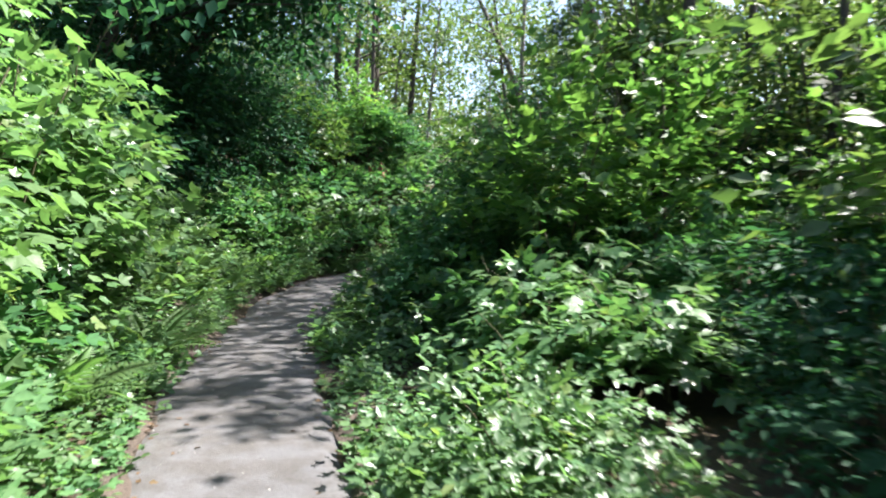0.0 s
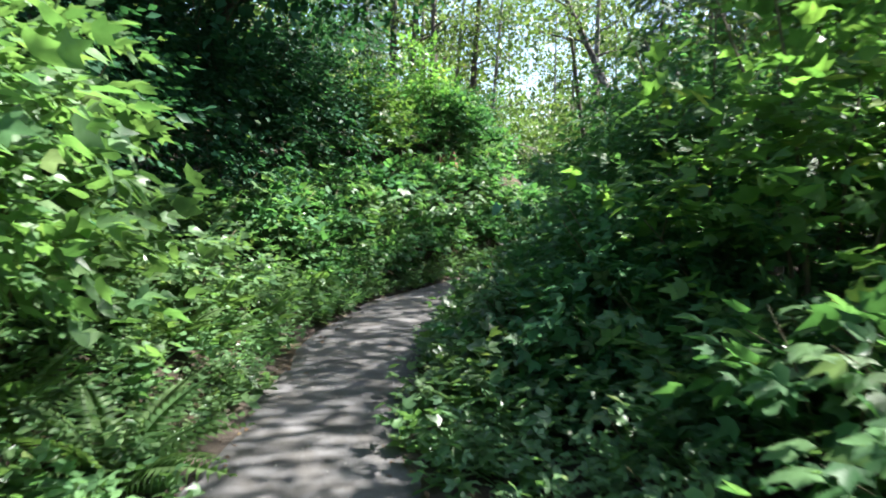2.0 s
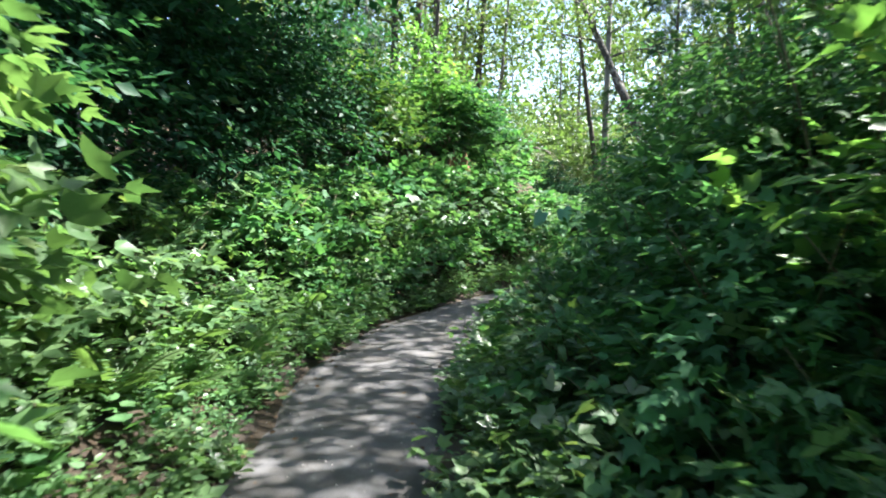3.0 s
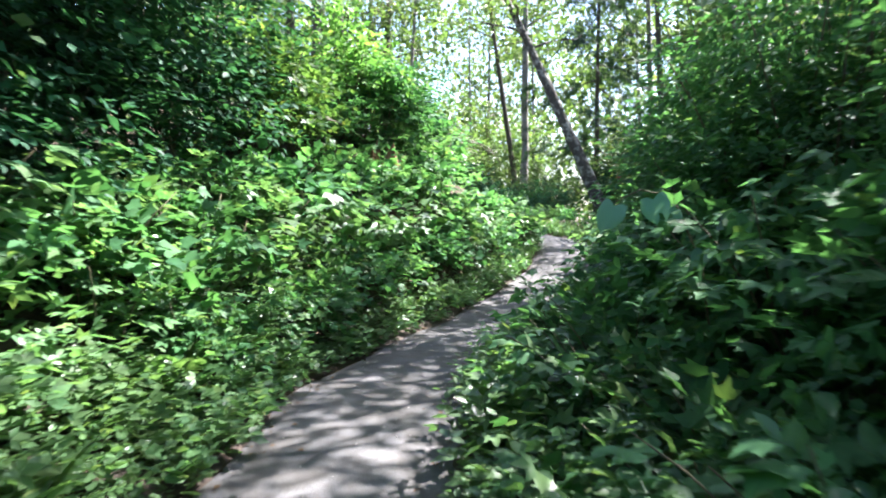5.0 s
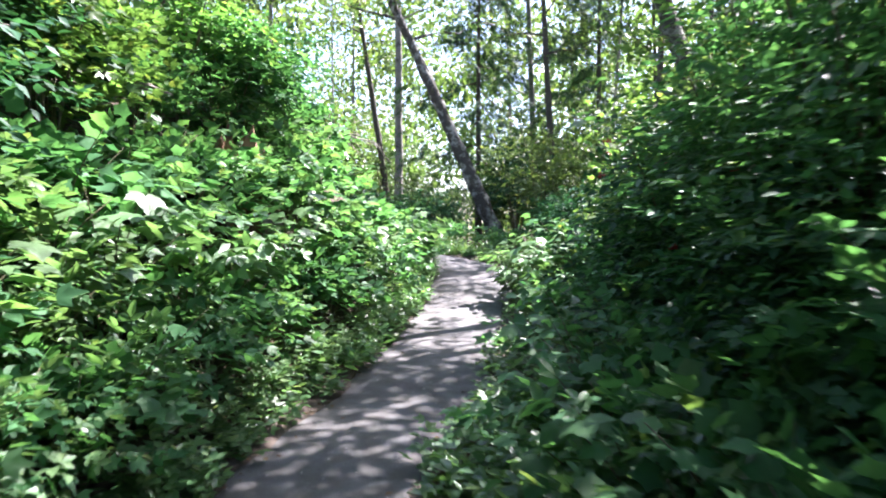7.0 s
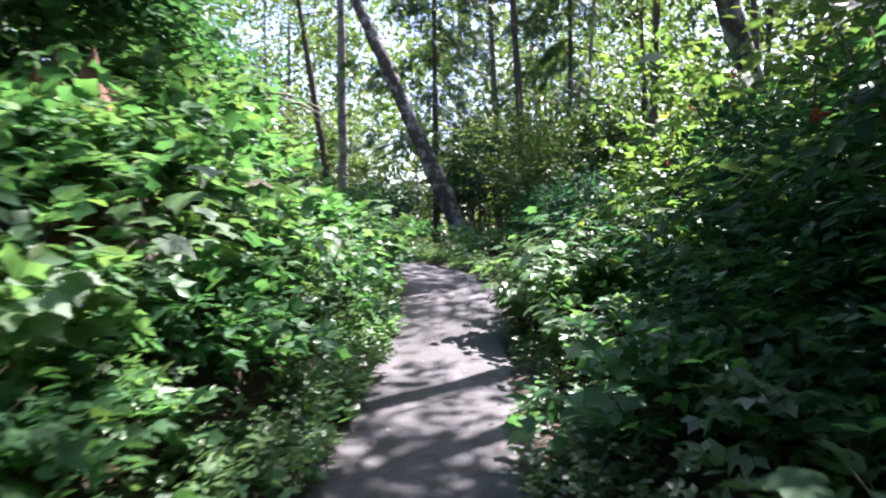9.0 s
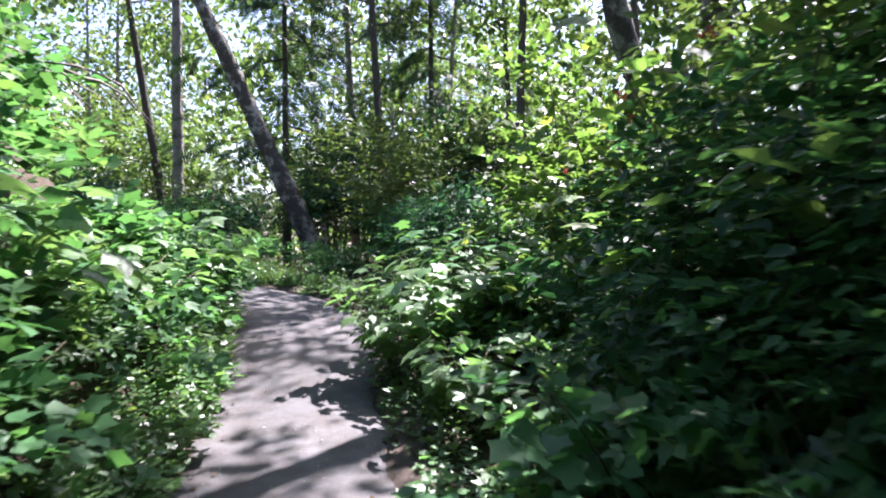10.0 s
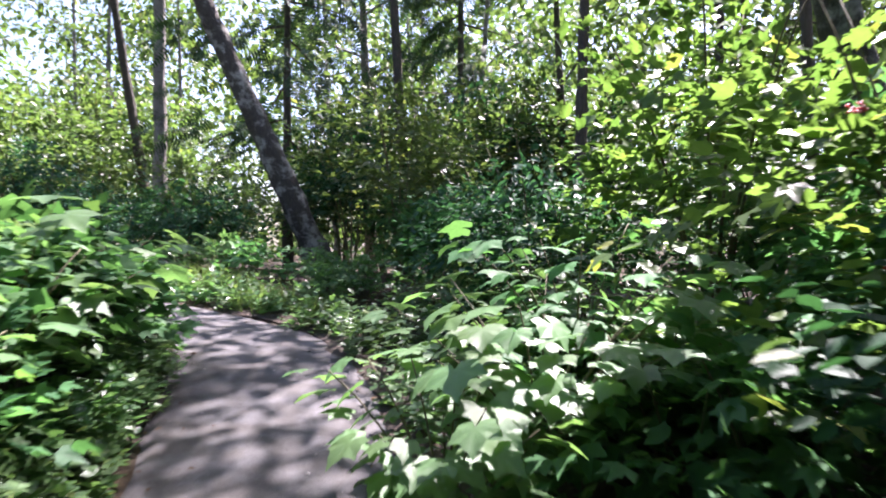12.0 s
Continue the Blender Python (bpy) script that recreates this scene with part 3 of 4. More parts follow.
# ---------------------------------------------------------------- planting
T_SHRUB, T_BERRY = "leafy green shrub with broad lobed leaves beside the path", "bramble bush with toothed leaves in threes"
T_DARK, T_MAPLE = "dense dark green shrub with small oval leaves", "young maple with sunlit yellow-green lobed leaves"
T_UNDER = "bushy understorey tree with small bright leaves to the ground"
KINDS = {
    "shrub": [shrub("leafy_shrub", T_SHRUB, 10 + i, 1.0, 0.72, 330, 0.15, ("lobed", "lobed_s", "lobed_s")[i], "shrub") for i in range(3)],
    "berry": [shrub("bramble_shrub", T_BERRY, 20 + i, 1.0, 0.75, 330, 0.15, ("trio", "trio_s", "trio_s")[i], "herb") for i in range(3)],
    "shrub_m": [shrub("tall_leafy_shrub", "tall " + T_SHRUB, 14 + i, 2.0, 1.05, 1150, 0.14, "lobed_s", "shrub", 0.2, 5) for i in range(2)],
    "berry_m": [shrub("tall_bramble_shrub", "tall " + T_BERRY, 24 + i, 1.9, 1.1, 1100, 0.135, "trio_s", "shrub", 0.3, 5) for i in range(2)],
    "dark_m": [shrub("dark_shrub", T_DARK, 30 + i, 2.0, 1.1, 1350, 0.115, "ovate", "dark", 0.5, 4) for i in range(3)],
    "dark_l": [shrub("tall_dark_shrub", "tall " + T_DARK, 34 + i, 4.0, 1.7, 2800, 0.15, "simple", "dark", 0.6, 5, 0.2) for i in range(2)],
    "hedge": [shrub("hedge_shrub", "tall dense shrub with small oval green leaves", 37 + i, 4.0, 1.25, 4200, 0.092, "ovate", "shrub", 0.5, 5, 0.2) for i in range(2)],
    "bright": [shrub("bright_shrub", "tall shrub with yellow-green lobed leaves coloured bright for sunlight", 16 + i, 2.0, 1.05, 1200, 0.15, "lobed_s", "bright", 0.25, 5) for i in range(2)],
    "maple": [shrub("young_maple", T_MAPLE, 40 + i, 3.2, 1.2, 1550, 0.15, "lobed_s", "maple", 0.1, 6, 0.2) for i in range(2)],
    "under": [shrub("understorey_tree", T_UNDER, 44 + i, 6.0, 1.9, 2350, 0.2, "simple", "crown", 0.3, 4, 0.1) for i in range(2)],
    "fern": [fern(50 + i, 15, 0.68) for i in range(3)],
    "herbs": [herb_patch(60 + i, 38, 0.5, 0.45, (0.15, 0.115, 0.14)[i], ("trio_s", "ovate", "lobed_s")[i], "herb", "low_herbs", "low mat of bright green leafy herbs") for i in range(3)],
    "grass": [grass_patch(70 + i, 260, 0.4, 0.36) for i in range(2)],
}
REACH = {"bright": 0.95, "herbs": 0.3, "grass": 0.25, "fern": 0.4, "shrub": 0.55, "berry": 0.55, "shrub_m": 0.95, "berry_m": 1.0, "dark_m": 1.0, "dark_l": 1.4, "maple": 1.1, "under": 1.7, "hedge": 1.2, "elder": 0.9}
USED = {}


def plant(kind, x, y, size, spin, tall=1.0, pick=0):
    """Puts a plant down: the first time the source itself, after that a copy."""
    source = KINDS[kind][pick % len(KINDS[kind])]
    x = set_back(kind, x, y, size)
    if source.name in USED:
        ob = copy_thing(source, Matrix())
    else:
        ob, USED[source.name] = source, True
    ob.matrix_basis = pose(x, y, gz(x, y) - 0.05, 0, 0, spin) @ Matrix.Diagonal((size, size, size * tall, 1))
    return ob


TALL = ("shrub_m", "berry_m", "dark_m", "dark_l", "hedge", "maple", "under", "elder")


def set_back(kind, x, y, size):
    """Tall growth inside the bend stands back from the way, behind a line that runs out to the far trees."""
    if kind in TALL and 7.5 < y < 19.0 and float(near_path(x, y)[0][0]) > 0:
        return max(x, 0.62 + 0.35 * (y - 14) + REACH[kind] * size * 0.95)
    return x


def in_view_of_bend(x, y):
    """Low ground between the bend and the foot of the leaning tree."""
    u = min(1, max(0, ((x - 2.9) * 2.2 + (y - 22.5) * 5.0) / 29.84))
    return math.hypot(x - 2.9 - 2.2 * u, y - 22.5 - 5.0 * u) < 1.15


def in_hollow(x, y):
    """Bare, deeply shaded ground under the hedge, and an open spot above which the sun comes in."""
    return math.hypot(x - 2.55, y - 17.75) < 0.75 or math.hypot(x - 1.5, y - 1.9) < 0.7 or math.hypot(x - 3.6, y - 8.1) < 1.2


def row(kinds, y0, y1, d0, d1, count, s0, s1, seed, tall=1.0):
    """Scatters plants beside the path, between two distances from its middle (minus: left)."""
    rng = np.random.default_rng(seed)
    idx = [i for i in range(len(PATH)) if y0 <= PATH[i, 1] <= y1]
    for n in range(count):
        i = idx[int((n + rng.uniform()) / count * len(idx)) % len(idx)]
        d = rng.uniform(min(d0, d1), max(d0, d1))
        s = rng.uniform(s0, s1)
        k = kinds[int(rng.integers(len(kinds)))]
        d = math.copysign(max(abs(d), HALF + (WIDER if d > 0 else WIDER_L)[i] + REACH[k] * s * (1.15 if d > 0 else 0.82)), d)
        x, y = PATH[i, 0] + SIDE[i, 0] * d, PATH[i, 1] + SIDE[i, 1] * d
        if abs(float(near_path(x, y)[0][0])) < HALF - 0.1 + REACH[k] * s * 0.75 or in_hollow(x, y) or (k in TALL and (in_view_of_bend(x, y) or math.hypot(x + 1.75, y - 17.6) < 1.1)):
            continue
        plant(k, x, y, s, rng.uniform(0, 360), tall * rng.uniform(0.9, 1.12), int(rng.integers(9)))


# left of the way: low edge, ferns, sunlit leafy bushes, then the dark thicket up the bank
row(["herbs"], -1, 24, -0.8, -1.1, 76, 0.65, 0.95, 101)
row(["herbs"], 10.5, 22.5, -0.78, -0.95, 34, 0.6, 0.85, 144)
row(["herbs"], 1, 14, -1.2, -2.4, 30, 0.8, 1.1, 131)
row(["fern", "herbs", "herbs"], 1, 13, -1.1, -2.0, 40, 0.8, 1.1, 102)
row(["berry", "shrub"], 2, 13, -1.6, -2.6, 26, 0.8, 1.2, 108)
row(["shrub", "shrub", "berry", "fern"], 12, 22.5, -1.1, -1.6, 46, 0.65, 0.95, 104)
row(["shrub", "shrub", "berry"], 11.5, 20, -1.7, -2.6, 30, 0.9, 1.2, 124)
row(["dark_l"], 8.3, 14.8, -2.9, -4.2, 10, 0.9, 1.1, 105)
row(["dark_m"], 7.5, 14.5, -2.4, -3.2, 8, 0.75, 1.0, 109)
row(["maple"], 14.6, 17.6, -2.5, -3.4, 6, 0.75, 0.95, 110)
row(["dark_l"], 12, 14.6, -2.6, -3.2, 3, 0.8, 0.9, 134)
row(["shrub_m", "dark_m"], 15, 20, -2.5, -4.2, 12, 0.7, 1.0, 106)
row(["under", "dark_l"], -1, 19, -4.6, -8.0, 15, 0.85, 1.2, 107)
# left bushes that should look sunlit take the lightened leaf colour
for x, y, s in ((-3.5, 5.2, 1.15), (-3.7, 6.6, 1.2), (-2.9, 3.6, 0.95), (-4.6, 4.4, 1.4), (-4.8, 6.2, 1.4)):
    plant("bright", x, y, s, 60 * y, 1.2, int(y))
# right of the way: low edge, brambles, then a tall dark hedge
row(["herbs"], -1, 20, 0.8, 1.1, 56, 0.6, 0.9, 111)
row(["berry", "herbs", "herbs"], 0, 6.5, 1.2, 2.0, 18, 0.5, 0.75, 112)
row(["berry", "shrub"], 6.5, 18, 1.5, 2.0, 26, 0.75, 1.0, 118)
row(["herbs"], 6.5, 15, 0.95, 1.35, 34, 0.9, 1.15, 141, 1.15)
row(["herbs"], 7.5, 13, 1.35, 1.8, 14, 1.1, 1.4, 142, 1.3)
row(["shrub", "berry"], 3.5, 7.5, 2.0, 3.2, 12, 0.85, 1.15, 119)
row(["berry_m", "shrub_m"], 7, 13, 2.2, 2.9, 11, 0.75, 1.0, 143)
row(["berry_m", "dark_m"], 12.5, 18, 1.9, 2.8, 10, 0.75, 1.0, 113)
row(["hedge"], 7.5, 18, 2.8, 3.8, 10, 0.85, 1.05, 114)
row(["berry_m", "dark_m"], 1, 7, 3.4, 5.0, 10, 0.8, 1.0, 120)
row(["under", "dark_l"], 1, 18, 5.0, 8.5, 14, 0.85, 1.15, 125)
for x, y, s in ((1.2, 7.2, 1.05), (2.6, 7.8, 1.2), (3.6, 5.0, 1.05)):
    plant("maple", x, y, s, 47 * y, 1.1, int(y))
row(["berry", "shrub"], 18.3, 21, 1.4, 2.2, 10, 0.8, 1.05, 115)
row(["shrub_m", "berry_m"], 18, 22, 3.2, 4.6, 8, 0.8, 1.0, 116, 1.1)
# understorey trees added behind the hedge to keep the sun off it
row(["under"], 10.0, 17.3, 4.6, 5.4, 3, 0.85, 1.05, 132)
for x, y, s in ((4.3, 3.4, 1.0), (4.6, 0.9, 1.05), (4.9, 17.4, 0.9), (5.8, 5.6, 1.1)):
    plant("under", x, y, s, 33 * y, 1.0, int(y))
for x, y, s in ((2.4, 2.0, 0.6), (2.1, 3.3, 0.6), (1.8, 1.6, 0.5), (1.75, 2.5, 0.5)):
    plant("dark_m", x, y, s, 71 * y, 1.0, int(3 * y))
plant("maple", 3.7, 18.3, 0.9, 20)
plant("maple", 5.0, 20.3, 1.0, 140, 1.1, 1)
# more understorey trees added as sun blockers, apart from the two maples above
for x, y, s in ((3.1, 2.4, 0.85), (2.7, 0.9, 0.8), (3.3, 15.4, 0.95), (3.9, 16.4, 0.8)):
    plant("under", x, y, s, 71 * y, 1.0, int(3 * y))
for x, y, s in ((2.2, 13.4, 1.0), (1.3, 14.0, 0.95), (2.2, 15.2, 1.0), (2.9, 16.3, 0.95), (0.9, 12.8, 0.95), (1.0, 11.4, 0.85), (1.1, 9.8, 0.85)):
    plant("hedge", x, y, s, 71 * y, 0.72 if y > 15 else 1.12 if y < 12 else 0.9, int(3 * y))
for x, y, s in ((3.5, 27.2, 0.5), (6.4, 26.4, 0.7), (2.9, 28.0, 0.6)):
    plant("dark_m", x, y, s, 71 * y, 1.0, int(3 * y))
for x, y, s in ((2.9, 2.6, 1.0), (2.7, 4.0, 0.9), (2.5, 1.2, 1.0), (3.6, 3.2, 1.1)):
    plant("dark_m", x, y, s, 33 * y, 1.0, int(y))
row(["herbs"], 20.5, 26, 0.85, 1.5, 34, 0.6, 0.85, 117)
row(["berry", "herbs", "shrub"], 20.5, 26, 1.5, 2.6, 26, 0.45, 0.7, 127)
row(["grass", "herbs", "herbs"], 23.3, 25.8, 0.85, 1.6, 24, 0.55, 0.85, 128)
row(["herbs"], 17.5, 24, -0.55, -0.8, 20, 0.6, 0.85, 133)
row(["herbs", "herbs", "shrub"], 20, 26, -0.85, -1.8, 26, 0.6, 0.8, 121)
row(["dark_m", "shrub_m", "berry_m"], 21.5, 27, 2.2, 4.5, 26, 0.6, 0.95, 122)
row(["shrub_m", "dark_m"], 21.5, 27.5, -2.2, -6.0, 16, 0.6, 0.9, 123)
# unseen trees added on both sides behind the start of the walk, to cut skylight
for x, y, s in ((3.2, -1.4, 1.0), (3.6, -3.6, 1.0), (2.6, -6.2, 1.0), (3.4, -9.0, 1.1), (-2.6, -1.6, 0.8), (-2.3, -4.2, 1.0), (-1.9, -7.4, 1.0), (-1.2, -10.4, 1.1)):
    plant("under", x, y, s, 50 * y, 1.0, int(y))
for x, y, s in ((8.7, 27.6, 1.15), (10.2, 25.6, 1.1), (7.6, 30.4, 1.1), (1.1, 30.2, 0.7), (-0.4, 29.2, 0.7)):
    plant("dark_l", x, y, s, 50 * y, 1.0, int(y))
rng = np.random.default_rng(66)
for i in range(20):
    x, y = -10 + 26 * (i + rng.uniform(0, 0.9)) / 20, rng.uniform(29.5, 36)
    plant("under", x, y, rng.uniform(0.55, 1.0) * (0.5 if -1 < x < 5 else 1), rng.uniform(0, 360), 1.0, i)
for i in range(12):
    x, y = 5 + 8 * (i + rng.uniform(0, 0.9)) / 12, rng.uniform(24, 30)
    plant(("under", "dark_l")[i % 2], x, y, rng.uniform(0.6, 0.9), rng.uniform(0, 360), 1.0, i)

for i in range(6):
    x, y = 7.5 + 6 * (i + rng.uniform(0, 0.9)) / 6, rng.uniform(26, 31)
    plant("under", x, y, rng.uniform(0.7, 0.95), rng.uniform(0, 360), 1.0, i)
for i in range(11):
    x, y = -7 + 13 * (i + rng.uniform(0, 0.9)) / 11, rng.uniform(36, 42)
    plant("under", x, y, rng.uniform(0.9, 1.3), rng.uniform(0, 360), 1.0, i)
for x, y, s in ((0.15, 3.0, 1.0), (0.45, 3.5, 1.1), (0.05, 3.9, 1.0), (0.6, 2.9, 1.0)):
    plant("herbs", x, y, s, 90 * y, 1.1, int(5 * y))
for x, y, s in ((0.5, 3.7, 0.55), (0.85, 3.4, 0.55)):
    plant("berry", x, y, s, 90 * y, 1.0, int(5 * y))

# elder with red berries, in the hedge


def elder(seed):
    root = shrub("elder_shrub", "tall elder shrub with clusters of small red berries", seed, 2.6, 1.0, 1700, 0.12, "ovate", "dark", 0.5, 7)
    rng = np.random.default_rng(seed)
    for i in range(5):
        a, e = rng.uniform(0, 6.28), rng.uniform(-0.1, 0.8)
        c = Vector((0.95 * math.cos(a) * math.cos(e), 0.95 * math.sin(a) * math.cos(e), 1.3 + 1.15 * math.sin(e)))
        bm = bmesh.new()
        for j in range(26):
            d = Vector(rng.normal(0, 1, 3)).normalized() * rng.uniform(0.3, 1)
            bmesh.ops.create_icosphere(bm, subdivisions=1, radius=0.0065, matrix=Matrix.Translation(c + Vector((d.x * 0.045, d.y * 0.045, d.z * 0.032))))
        me = bpy.data.meshes.new("fruit_head")
        bm.to_mesh(me)
        bm.free()
        me.materials.append(BERRY)
        ob = new("fruit_head", me)
        ob.parent = root
        tagged(ob, "cluster of small bright red berries", "", "", "stuff")
    return root


KINDS["elder"] = [elder(48)]
for x, y, s in ((1.3, 14.9, 0.9), (2.4, 16.4, 1.0), (3.3, 17.6, 0.95)):
    plant("elder", x, y, s, 80 * y)

# plants with large single leaves


def heart_leaf_plant(x, y, height):
    """A climbing stem that leans out over the edge, its heart-shaped leaves hanging from short stalks."""
    root = tagged(new("heart_leaf_plant"), "heart-leaved plant leaning over the path's edge, leaves tinted as if reflecting sky", "plant")
    root.location = (x + 0.35, y + 0.1, gz(x + 0.35, y + 0.1) - 0.03)
    z = height
    pts = [(0, 0, 0), (0.03, 0, z * 0.4), (-0.02, 0.02, z * 0.75), (-0.18, 0, z * 0.98), (-0.36, -0.06, z), (-0.5, -0.12, z * 0.96)]
    stem = limbs("stem", [tube(pts, [0.008, 0.007, 0.006, 0.005, 0.004, 0.003], 6)], STEM, root)
    at = [(-0.5, -0.12, z * 0.95), (-0.33, -0.14, z * 0.97), (-0.2, 0.0, z * 0.93), (-0.05, -0.05, z * 0.8), (0.0, 0.05, z * 0.66)]
    axes = [(-0.5, -0.1, -0.75), (0.1, -0.45, -0.8), (0.5, -0.2, -0.6), (-0.5, -0.5, -0.6), (0.4, -0.5, -0.5)]
    faces = [(-0.5, -0.75, 0.5), (-0.5, -0.7, 0.45), (-0.3, -0.8, 0.5), (-0.5, -0.6, 0.6), (-0.3, -0.7, 0.6)]
    # pale: leaf colour tinted by the sky it would reflect
    single_leaves([stem] * 5, "heart", LEAF["pale"], at, axes, faces, [0.145, 0.14, 0.11, 0.11, 0.1])
    return root


heart_leaf_plant(-0.57, 10.35, 1.45 + 0.1 - gz(-0.22, 10.45) - 0.1)
# thimbleberry leaf colour carries the light: herb or bright sunlit, shrub or dark shaded
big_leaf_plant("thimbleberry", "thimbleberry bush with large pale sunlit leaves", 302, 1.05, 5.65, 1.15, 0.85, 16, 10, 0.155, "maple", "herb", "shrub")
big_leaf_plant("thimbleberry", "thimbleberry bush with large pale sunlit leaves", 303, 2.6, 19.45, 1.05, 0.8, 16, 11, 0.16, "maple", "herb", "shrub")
big_leaf_plant("thimbleberry", "thimbleberry bush with large pale sunlit leaves", 304, 3.05, 19.7, 1.15, 0.7, 14, 11, 0.13, "maple", "shrub", "shrub")
for i, (x, y, h) in enumerate(((-2.7, 3.0, 1.5), (-3.3, 4.3, 2.0), (-3.7, 5.5, 2.4), (-4.0, 6.8, 2.4))):
    big_leaf_plant("thimbleberry", "tall thimbleberry with yellow-green leaves coloured bright for sunlight", 340 + i, x, y, h, 0.8, 10, 10, 0.175, "maple", "bright", "shrub")
big_leaf_plant("thimbleberry", "low thimbleberry with pale lobed leaves at the path's edge", 311, 1.95, 18.2, 0.7, 0.5, 12, 9, 0.14, "maple", "herb", "shrub")
big_leaf_plant("thimbleberry", "thimbleberry bush with large pale sunlit leaves", 308, 2.05, 19.35, 0.85, 0.5, 13, 10, 0.14, "maple", "herb", "shrub")
# dark leaf colour here stands in for deep shade
big_leaf_plant("thimbleberry", "broad-leaved thimbleberry by the hedge, leaf colour darkened for shade", 309, 1.75, 2.1, 0.6, 0.5, 8, 8, 0.13, "maple", "dark", "shrub")
for x, y, s in ((-2.75, 6.3, 1.15), (-3.45, 8.4, 1.0), (-3.6, 9.6, 1.1), (-3.2, 11.9, 1.0)):
    plant("fern", x, y, s, 40 * y, 1.0, int(7 * y))
for i, (x, y, h) in enumerate(((1.4, 4.5, 0.95), (0.75, 4.9, 0.75))):
    big_leaf_plant("thimbleberry", "thimbleberry bush with large pale sunlit leaves", 350 + i, x, y, h, 0.65, 10, 9, 0.14, "maple", "herb", "shrub")
T_BANK = "leafy thimbleberry with broad overlapping leaves on the bank"
for i, (y, d, h) in enumerate(((11.2, -2.2, 1.0), (13.2, -1.55, 1.05), (14.4, -1.5, 1.15), (15.5, -1.45, 1.1), (16.7, -1.4, 1.15), (18.0, -1.35, 1.05), (19.3, -1.2, 1.0), (20.5, -1.1, 1.0), (21.6, -1.1, 0.9))):
    k = int(np.abs(PATH[:, 1] - y).argmin())
    big_leaf_plant("thimbleberry", T_BANK, 310 + i, PATH[k, 0] + SIDE[k, 0] * d, PATH[k, 1] + SIDE[k, 1] * d, h, 0.62, 10, 9, 0.17, "maple", "herb", "shrub")
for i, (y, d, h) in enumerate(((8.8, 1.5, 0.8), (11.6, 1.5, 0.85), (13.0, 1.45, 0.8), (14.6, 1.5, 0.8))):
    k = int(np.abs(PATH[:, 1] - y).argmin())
    big_leaf_plant("thimbleberry", "broad-leaved thimbleberry by the hedge, leaf colour darkened for shade", 330 + i, PATH[k, 0] + SIDE[k, 0] * d, PATH[k, 1] + SIDE[k, 1] * d, h, 0.6, 9, 9, 0.15, "maple", "shrub", "shrub")
big_leaf_plant("nettle", "upright nettle with toothed paired leaves in shade", 307, -0.75, 8.9, 0.75, 0.35, 7, 8, 0.11, "ovate", "herb")

big_leaf_plant("maple_sapling", "maple sapling holding bright yellow-green leaves over the hedge", 360, 2.45, 16.95, 2.35, 0.6, 6, 8, 0.2, "maple", "maple", "sapling")

# ---------------------------------------------------------------- trees
TREES = 0
T_ALDER = "tall slender alder with pale grey bark"


def stand(name, label, x, y, height, lean, r0, bark, crown_z, crown_r, leaves, size, kind, leaf, branches, bend=0.15, clump=0.17):
    global TREES
    TREES += 1
    z = gz(x, y)
    return tree(name, label, 200 + TREES, (x, y, z - 0.1), (x + lean[0], y + lean[1], z + height), r0, bark, crown_z, crown_r, leaves, size, kind, leaf, branches, bend, clump)


stand("leaning_tree", "leaning tree with mottled grey-brown bark beyond the bend", 5.16, 27.55, 11, (-4.8, 1.9), 0.215, BARK_MOTTLED, 0.5, 2.4, 2200, 0.14, "simple", "crown", 11, 0.12)
stand("thin_dark_tree", "thin dark-barked tree leaning slightly", 3.95, 35.5, 14, (-1.8, 0.2), 0.14, BARK_DARK, 0.5, 1.6, 1300, 0.14, "simple", "crown", 9, 0.06)
stand("alder", T_ALDER, 3.62, 33.3, 17, (0.05, 0.1), 0.17, BARK_PALE, 0.45, 2.2, 1900, 0.16, "simple", "crown", 11, 0.06)
stand("alder", T_ALDER, 7.5, 28.95, 14, (-0.55, 0.1), 0.125, BARK_DARK, 0.4, 1.8, 1500, 0.14, "simple", "crown", 12, 0.06)
stand("big_tree", "thick tree with dark mossy bark leaning over the shrubs", 6.5, 19.5, 13, (-5.0, 1.0), 0.19, BARK_MOTTLED, 0.68, 2.0, 600, 0.15, "simple", "crown", 11, 0.1)
stand("big_tree", "thick tree with dark mossy bark leaning over the shrubs", 6.75, 18.85, 14, (-3.6, 0.8), 0.17, BARK_MOTTLED, 0.64, 2.3, 1900, 0.15, "simple", "crown", 11, 0.1)
for x, y, r in ((-3.75, 36.0, 0.3), (-4.4, 31.0, 0.2), (-3.2, 29.5, 0.13), (-1.9, 34.5, 0.2), (-5.2, 33.0, 0.24)):
    stand("dark_tree", "straight dark-barked tree behind the bank", x, y, 15, (0.5, 0.3), r, BARK_DARK, 0.4, 2.2, 1900, 0.16, "simple", "crown", 11)
for x, y in ((5.9, 31.5), (9.8, 30.5), (-6.5, 31.0)):
    stand("conifer", "dark conifer with drooping feathery boughs", x, y, 13, (0.2, 0.1), 0.11, BARK_DARK, 0.12, 2.0, 1900, 0.46, "spray", "cedar", 26, 0.05)
